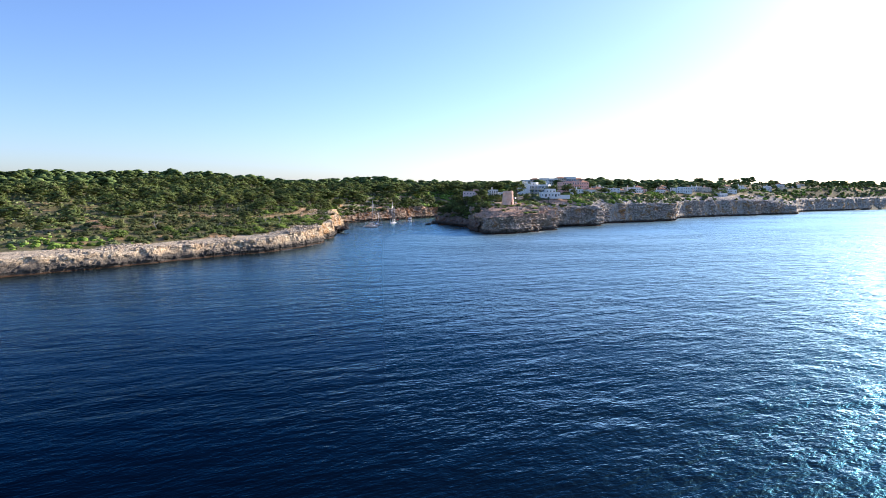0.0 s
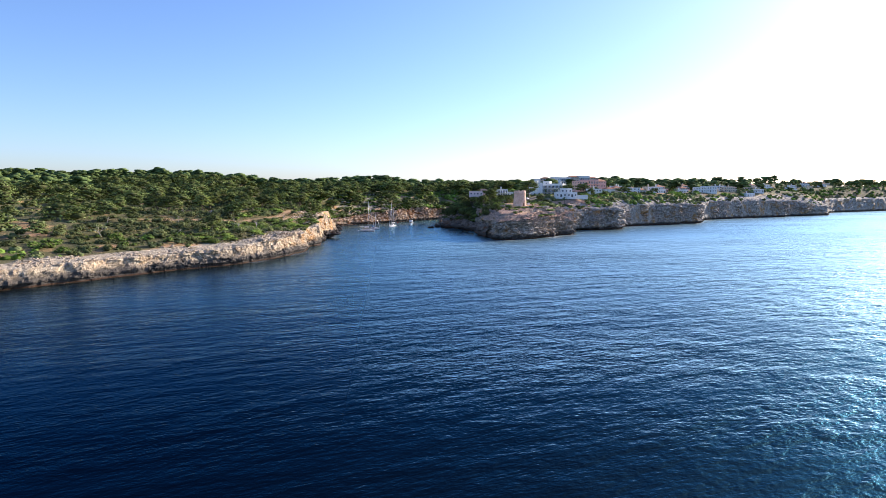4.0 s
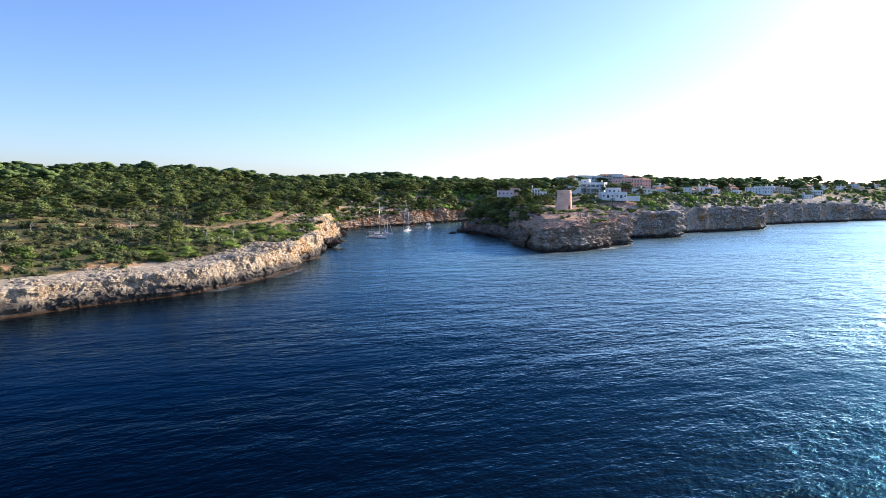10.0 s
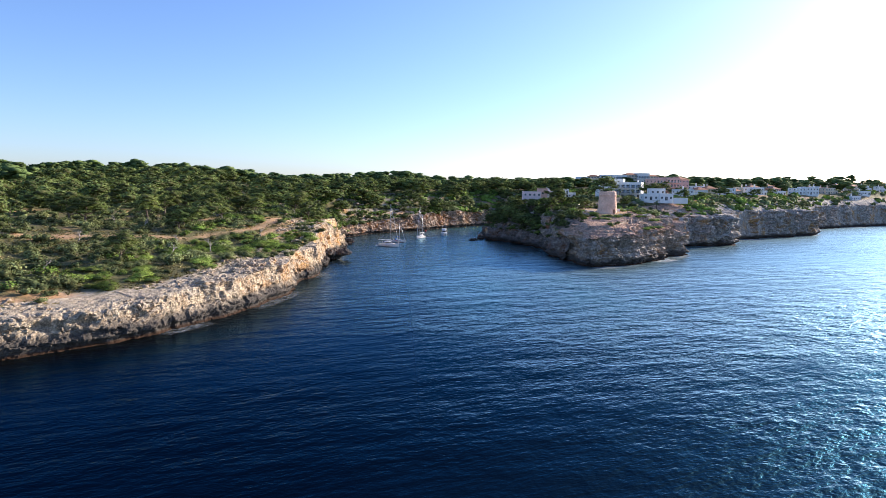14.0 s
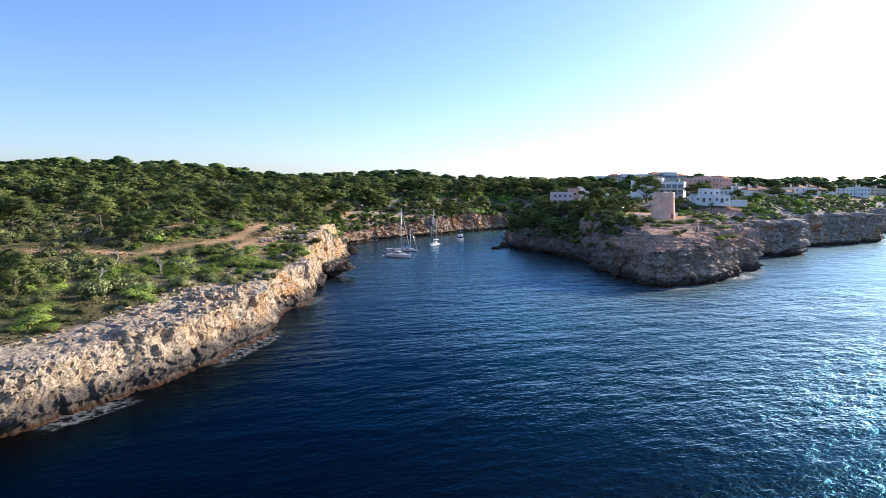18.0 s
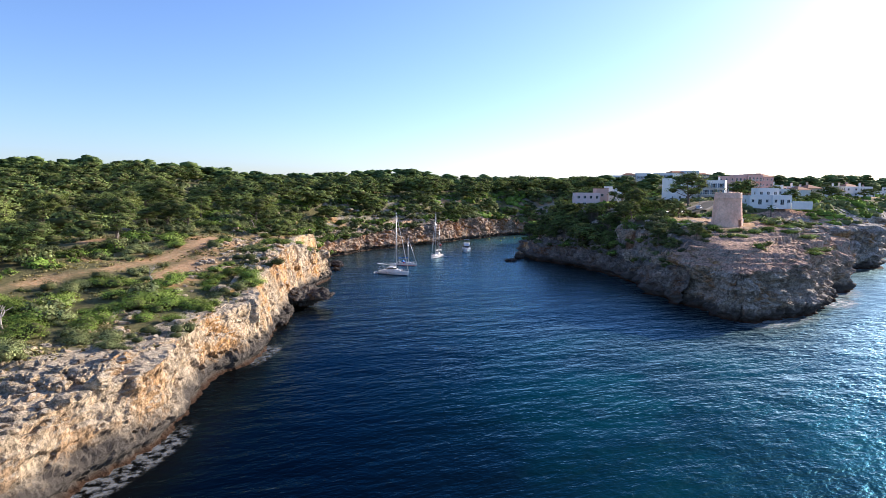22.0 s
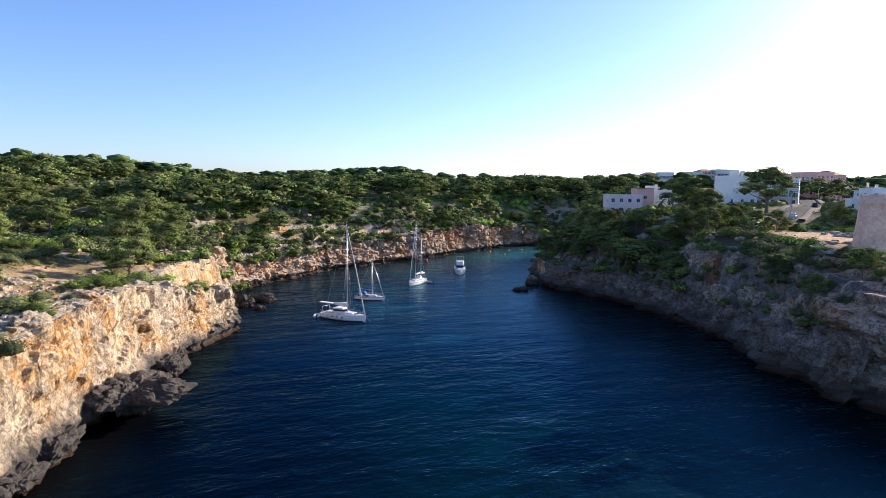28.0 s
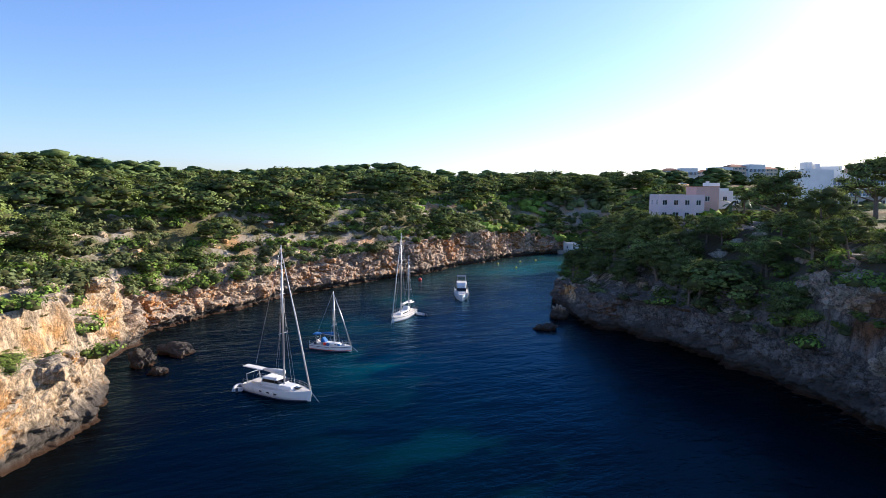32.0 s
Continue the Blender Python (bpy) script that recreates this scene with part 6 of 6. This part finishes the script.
# houses further along the coast and up the hill
rngh = random.Random(5)
for k, (x, y) in enumerate(VILLAS):
    r = 6 + (k * 37) % 20
    wall_mat = (WHITE, WHITE, CREAM, WHITE, PINKISH)[k % 5]
    tiled = k % 3 == 1
    kind = "terracotta-roofed" if tiled else "flat-roofed"
    h = house(("white", "white", "cream", "white", "pink")[k % 5] + " " + kind + " villa among pines", x, y, r)
    w = rngh.uniform(8, 12)
    two = k % 4 != 1
    block(h, 0, w, 0, rngh.uniform(7, 9), 5.4 if two else 3.2, 2 if two else 1, 4, wall_mat, "tile" if tiled else "flat", balcony=k % 4 == 2)
    block(h, w + 0.01, w + rngh.uniform(4, 7), 1.5, 8, 3.1, 1, 2, wall_mat)
    chimney(h, w * 0.5, 4, 7.0 if two else 4.6, wall_mat)
for lab, x, y, r, z, n in (("cream terraced flats on the far hill", 196, 842, -12, 35.5, 4), ("pale blue and white terraced flats on the hill", 219, 778, 10, 36.5, 4)):
    h = house(lab, x, y, r, z)
    for k in range(n):
        block(h, k * 13, k * 13 + 12.9, (k % 2) * 3, 11, 7.5 + (k % 3) * 1.2, 3 if k % 2 else 2, 4, (WHITE, CREAM)[k % 2], "tile" if k % 2 else "flat", shutters="blue", balcony=k % 2 == 0)


# ---- road, cars, palms and lamps of the village ----
def ribbon(name, line, half, lift, material, label):
    """A paved strip laid over the land along a line."""
    pts = blurred(resample(np.array([(x, y, 0.0) for x, y in line]), 1.5), 5)
    tan = np.gradient(pts[:, :2], axis=0)
    nrm = np.stack([-tan[:, 1], tan[:, 0]], 1)
    nrm /= np.hypot(*nrm.T)[:, None]
    rows = []
    zc = blurred(land(pts[:, 0], pts[:, 1])[0][:, None], 5)[:, 0]
    for u, dz in ((-half, -0.6), (-half, lift), (0, lift + 0.05), (half, lift), (half, -0.6)):
        rows.append(np.stack([pts[:, 0] + nrm[:, 0] * u, pts[:, 1] + nrm[:, 1] * u, zc + dz], 1))
    V = np.stack(rows, 0)
    return tagged(new(name, grid_mesh(name, V[:, :, 0], V[:, :, 1], V[:, :, 2], material, False)), label, "road", kind="structure")


ribbon("road", ROAD_E, 3.2, 0.28, ASPHALT, "grey asphalt road leading from the tower into the village")
for sg in (-1, 1):
    ribbon("pavement", [(x + sg * 3.3, y - sg * 2.6) for x, y in ROAD_E[1:]], 0.8, 0.40, PAVING, "pale concrete kerb and pavement")
TYRE = plain("tyre", (0.02, 0.02, 0.02), 0.9, 0.1)


def car(x, y, rot, paint, label):
    z = float(blurred(land([x], [y])[0][:, None], 1)[0, 0]) + 0.33
    c = thing("car", label, "car", pose(x, y, z, 0, 0, rot), "parked cars")
    part("body", wedge("body", -2.1, 2.1, 1.75, 0.25, 0.85, paint, 0.12, 0.94, 0.12), c)
    part("cabin", wedge("cabin", -1.7, 1.25, 1.6, 0.8, 1.45, paint, 0.3, 0.82, 0.1), c)
    part("windows", wedge("windows", -1.66, 1.12, 1.62, 0.92, 1.32, DARKGLASS, 0.3, 0.88, 0.03), c, "dark glass")
    for wx in (-1.3, 1.35):
        for sg in (-1, 1):
            w = part("wheel", tube_mesh("wheel", [(wx, sg * 0.72, 0.31), (wx, sg * 0.92, 0.31)], 0.31, TYRE, 14), c)
            part("rim", tube_mesh("rim", [(wx, sg * 0.91, 0.31), (wx, sg * 0.935, 0.31)], 0.19, ALU, 12), w)
    for sg in (-1, 1):
        part("headlight", box_mesh("headlight", 2.0, 2.12, sg * 0.6 - 0.18, sg * 0.6 + 0.18, 0.58, 0.74, FRAME_WHITE, 0.03), c)
        part("tail_light", box_mesh("tail_light", -2.12, -2.0, sg * 0.65 - 0.12, sg * 0.65 + 0.12, 0.6, 0.78, RED, 0.03), c)


FROND = plain("palm_frond", (0.10, 0.13, 0.035), 0.6, 0.3)


def frond_mesh():
    V, F = [], []
    n = 9
    for i in range(n):
        t = i / (n - 1)
        x, z = 2.4 * t, 0.9 * t - 1.7 * t * t
        w = 0.32 * math.sin(math.pi * min(1, t * 0.9 + 0.1)) + 0.02
        V += [(x, -w, z - 0.22 * w), (x, 0, z + 0.05), (x, w, z - 0.22 * w)]
    for i in range(n - 1):
        for k in range(2):
            a = i * 3 + k
            F.append((a, a + 1, a + 4, a + 3))
    return soup("frond", np.array(V), np.array(F), FROND, True)


frond = frond_mesh()


def palm(x, y, h):
    p = thing("palm_tree", "palm tree with arching green fronds in the village", "palm tree", pose(x, y, float(land(x, y)[0][0]), 0, 0, x * 17 % 360), "palms of the village")
    part("trunk", tube_mesh("trunk", [(0, 0, -0.3), (0.05, 0, h * 0.5), (0.1, 0.05, h)], [0.26, 0.2, 0.22], BARK, 9), p)
    for k in range(18):
        part("frond", frond, p, "", pose(0.1, 0.05, h, 0, -38 + (k % 3) * 34, k * 41))


# ---- rocks, buoys, boathouse ----
def rock(label, x, y, z, sx, sy, sz, seed, material, name="rock", rot=0, cuts=11, rough=0.28, under=0.0):
    v, f = ball_quads(cuts)
    p = v * (sx, sy, sz)
    n = fbm(p / max(sx, sy) * 2.0, 5, 0.62, seed)
    blockn = np.round(2 * vnoise(p / max(sx, sy) * 2.2, seed + 5)) / 2
    p = p * (1 + rough * n + 0.16 * blockn - 0.15 * np.abs(vnoise(p * 0.8, seed + 9)))[:, None]
    p = p + v * (0.08 * min(sx, sy, sz) * fbm(p * 1.1, 4, 0.6, seed + 31))[:, None]
    gap, tall = cells(p / (0.35 * max(sx, sy)) + seed, seed)
    p = p + v * (0.16 * min(sx, sy, sz) * (tall - np.exp(-gap / 0.1)))[:, None]
    p[:, :2] *= (1 - under * ease((0.1 * sz - p[:, 2]) / (0.5 * sz)))[:, None]
    bm = bmesh.new()
    vs = [bm.verts.new(q) for q in p]
    for q in f:
        bm.faces.new([vs[i] for i in q])
    bmesh.ops.remove_doubles(bm, verts=bm.verts, dist=0.001)
    ob = new(name, to_mesh(bm, name, material))
    ob.matrix_basis = pose(x, y, z, 0, 0, rot)
    return tagged(ob, label, "rock")


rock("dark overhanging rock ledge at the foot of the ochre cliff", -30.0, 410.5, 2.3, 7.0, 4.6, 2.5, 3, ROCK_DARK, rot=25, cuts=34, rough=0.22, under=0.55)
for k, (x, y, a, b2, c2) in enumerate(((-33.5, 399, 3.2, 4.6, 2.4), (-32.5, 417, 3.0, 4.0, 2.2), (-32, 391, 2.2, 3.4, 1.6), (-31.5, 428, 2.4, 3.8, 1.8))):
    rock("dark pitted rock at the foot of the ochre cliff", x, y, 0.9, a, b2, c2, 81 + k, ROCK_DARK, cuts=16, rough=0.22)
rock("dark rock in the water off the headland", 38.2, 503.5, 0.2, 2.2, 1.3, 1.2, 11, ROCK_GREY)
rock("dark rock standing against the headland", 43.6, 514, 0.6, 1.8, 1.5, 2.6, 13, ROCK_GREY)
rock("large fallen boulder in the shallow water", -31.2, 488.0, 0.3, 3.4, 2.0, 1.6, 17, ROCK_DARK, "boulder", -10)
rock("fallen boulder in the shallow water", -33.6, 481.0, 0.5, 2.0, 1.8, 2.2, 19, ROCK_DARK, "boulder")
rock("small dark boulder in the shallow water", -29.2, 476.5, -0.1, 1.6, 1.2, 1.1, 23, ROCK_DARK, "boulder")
# crags that stand out of the scrub on the headland's cove side
for k, (x, y, z, sc) in enumerate(((70.5, 467, 14.2, 2.6), (70.0, 460, 13.8, 2.4), (74.4, 464.6, 18.3, 2.3), (73.2, 442.5, 14.6, 1.8), (73.0, 436.8, 15.2, 2.0), (68.3, 439.5, 9.6, 2.2), (67.4, 426, 9.4, 2.6),
                                   (72.5, 432, 14.4, 2.1), (66.6, 503.4, 15.8, 1.7), (61.4, 514, 15.2, 1.9), (72.1, 451.4, 13.8, 2.0), (75.5, 477, 17.3, 1.5), (66.8, 449, 8.4, 2.0))):
    rock("pale craggy limestone outcrop in dark scrub", x, y, z, sc * 1.1, sc * 1.5, sc * (0.5 if z > 17 else 0.95), 210 + k, ROCK_POINT, "rock_outcrop", k * 37, 13, 0.3)
# blocks broken from the rim
for k, (x, y, sc) in enumerate(((-36, 428, 1.6), (-35.5, 436, 2.2), (-33, 444, 1.8), (-31, 452, 2.4), (-33, 458, 1.7), (-36, 466, 2.3), (-40, 472, 1.9), (-41, 482, 2.5),
                                (-37, 415, 1.5), (-36, 402, 1.9), (-36, 388, 1.6), (-38, 372, 1.8), (-38, 352, 1.5), (-39, 335, 1.9), (-44, 318, 1.6), (-48, 304, 1.9))):
    rock("pale broken limestone block on the cliff's rim", x, y, float(land(x, y)[0][0]) + 0.1, sc * 1.25, sc * 0.9, sc * 0.55, 30 + k, ROCK, "limestone_block", k * 47, 7, 0.2)

for k, (x, y, sc) in enumerate(((-43.5, 325, 1.1), (-42, 327.5, 1.3), (-44.5, 328, 0.9), (-41, 326, 1.4), (-39.5, 328.5, 1.0), (-43, 330.5, 1.0), (-45.5, 325.5, 1.2), (-38.5, 330.5, 1.7), (-41, 330, 1.2), (-46, 328.5, 0.9), (-37.5, 327.5, 1.3))):
    rock("pale limestone block in a pile on the karst shelf", x, y, float(land(x, y)[0][0]) + 0.25, sc * 1.1, sc * 0.85, sc * 0.65, 130 + k, ROCK, "limestone_block", k * 61, 6, 0.16)


def buoy(x, y, r, material, label):
    b = thing("mooring_buoy", label, "buoy", pose(x, y, 0), "buoys in the cove")
    bm = bmesh.new()
    bmesh.ops.create_uvsphere(bm, u_segments=14, v_segments=10, radius=r, matrix=Matrix.Translation((0, 0, r * 0.45)))
    part("float", to_mesh(bm, "float", material, smooth=True), b)
    part("ring", tube_mesh("ring", [(0, 0, r * 1.4), (0, 0, r * 1.9)], r * 0.15, ALU, 6), b)


buoy(13.8, 570.8, 0.55, RED, "red round mooring buoy")
for x, y in ((45, 612), (55, 618), (50, 600), (62, 622)):
    buoy(x, y, 0.38, YELLOW, "small yellow marker buoy")

h = house("low white boathouse with a flat roof on the quay", 82.5, 643.5, 17, 1.5, "boathouse")
block(h, 0, 11, 0, 6, 3.0, 1, 3, WHITE)
q = tagged(new("quay", box_mesh("quay", 0, 17, -3, 7, -2, 1.5, ROOF_GREY, 0.1)), "weathered concrete quay below the boathouse", "quay")
q.matrix_basis = pose(80, 643.5, 0, 0, 0, 17)


# ---- loose rock on the slopes ----
def loose_rock(name, label, n, x0, x1, y0, y1, d0, d1, material, seed, west, smin, smax):
    r3 = np.random.default_rng(seed)
    shapes = []
    for k in range(6):
        v, f = BALL1
        p = v * (1, r3.uniform(0.6, 1), r3.uniform(0.35, 0.7))
        shapes.append((p * (1 + 0.25 * fbm(p * 1.3, 3, 0.6, seed + k))[:, None] * (1 + 0.12 * np.round(2 * vnoise(p * 2, k)))[:, None], f))
    x, y = r3.uniform(x0, x1, n), r3.uniform(y0, y1, n)
    z, d = land(x, y)
    ok = (d > d0) & (d < d1) & (west_side(x, y) == west) & (vnoise(np.stack([x, y, 0 * x], 1) / 8, seed) > 0.05)
    me = stamp_all(name, shapes, x[ok], y[ok], z[ok], r3.uniform(smin, smax, ok.sum()), r3, material)
    me.polygons.foreach_set("use_smooth", np.zeros(len(me.polygons), bool))
    return tagged(new(name, me), label, "rocks", kind="stuff")


loose_rock("clifftop_stones", "pale broken stones on the clifftop", 9000, -125, -28, 225, 445, 3.5, 18, ROCK, 61, True, 0.2, 0.95)
loose_rock("slope_rocks", "pale and ochre rocks on the wooded slope", 2400, -75, 90, 450, 670, 5, 34, ROCK, 67, True, 0.6, 2.2)
loose_rock("point_rocks", "grey rocks between the pines", 900, 45, 120, 425, 535, 6, 34, ROCK_GREY, 71, False, 0.5, 1.9)


# ---- foam along the rocks ----
def foam():
    m, nt, b = mat("foam", 0.8, spec=0.2)
    b.inputs["Base Color"].default_value = (0.72, 0.76, 0.78, 1)
    a = ramp(nt, tex(nt, 0.8, 8, 0.75), (0.47, 0.0), (0.56, 0.97))
    nt.links.new(calc(nt, "MULTIPLY", a, attr(nt, "thick")), b.inputs["Alpha"])
    V, F, T = [], [], []
    for lo, hi, width, seed in ((3, 12, 0.1, 1), (44, 52, 1.3, 3), (52, 64, 1.8, 4)):
        c = blurred(resample(shore[lo:hi + 1], 1.5), 2)
        tan = np.gradient(c[:, :2], axis=0)
        nrm = np.stack([tan[:, 1], -tan[:, 0]], 1)
        nrm /= np.hypot(*nrm.T)[:, None]
        s = np.arange(len(c)) * 1.5
        amount = ease(vnoise(np.stack([s / 13, 0 * s, 0 * s], 1), 80 + seed) * 1.8 - 0.15)
        if lo > 40:
            amount = np.maximum(amount, 0.55 * ease(np.sin(s / 9) + 0.3 * np.sin(s / 3.7)))
        amount *= ease(np.arange(len(c)) / 8) * ease((len(c) - 1 - np.arange(len(c))) / 8)
        base = len(V)
        for i in range(len(c)):
            for k, u in enumerate((-3.0, 0.8, 1.0 + width * (0.4 + amount[i]), 1.4 + 2.2 * width * (0.4 + amount[i]))):
                V.append((c[i, 0] + nrm[i, 0] * u, c[i, 1] + nrm[i, 1] * u, 0.035))
                T.append(amount[i] * (0.25 if lo < 40 else 1.0) * (1.0, 1.0, 0.75, 0.0)[k])
        for i in range(len(c) - 1):
            for k in range(3):
                q = base + i * 4 + k
                F.append((q, q + 1, q + 5, q + 4))
    me = soup("foam", np.array(V), np.array(F), m)
    float_attr(me, "thick", T)
    tagged(new("foam", me), "thin white foam along the foot of the cliffs", "foam", kind="stuff")


foam()


DARK_PAINT = plain("dark_car_paint", (0.02, 0.025, 0.03), 0.25, 0.1)
PALE_PAINT = plain("silver_car_paint", (0.5, 0.5, 0.52), 0.25, 0.1)
for x, y, r, pnt, lab in ((89, 474.5, 40, DARK_PAINT, "dark car parked under the pines"), (96, 478.5, 40, DARK_PAINT, "dark car parked by the road"),
                          (109, 490.5, 49, PALE_PAINT, "silver car parked by the road"), (148, 536.5, 50, DARK_PAINT, "dark car parked before the flats")):
    car(x, y, r, pnt, lab)
for x, y, hh in ((90.5, 523, 4.5), (138, 548, 5.0), (145, 545, 4.2), (137, 488.5, 4.0), (86, 521, 3.6)):
    palm(x, y, hh)


def street_lamp(x, y):
    l = thing("street_lamp", "tall grey street lamp beside the village road", "street lamp", pose(x, y, float(land(x, y)[0][0]) + 0.3), "street lamps")
    part("post", tube_mesh("post", [(0, 0, -0.5), (0, 0, 6.2), (0.3, 0, 6.7), (1.0, 0, 6.85)], [0.09, 0.06, 0.05, 0.04], ALU, 8), l)
    part("lamp_head", box_mesh("lamp_head", 0.8, 1.5, -0.14, 0.14, 6.78, 6.92, FRAME_WHITE, 0.03), l)


for x, y in ((137, 520), (163, 550), (112, 496)):
    street_lamp(x, y)
s_board = thing("information_board", "white information board on two posts by the tower", "sign", pose(99.4, 444.5, 18.4, 0, 0, 20))
part("panel", box_mesh("panel", -0.9, 0.9, -0.04, 0.04, 0.8, 2.0, FRAME_WHITE, 0.02), s_board)
for sg in (-1, 1):
    part("post", tube_mesh("post", [(sg * 0.75, 0.06, -0.3), (sg * 0.75, 0.06, 2.0)], 0.05, BARK, 7), s_board)
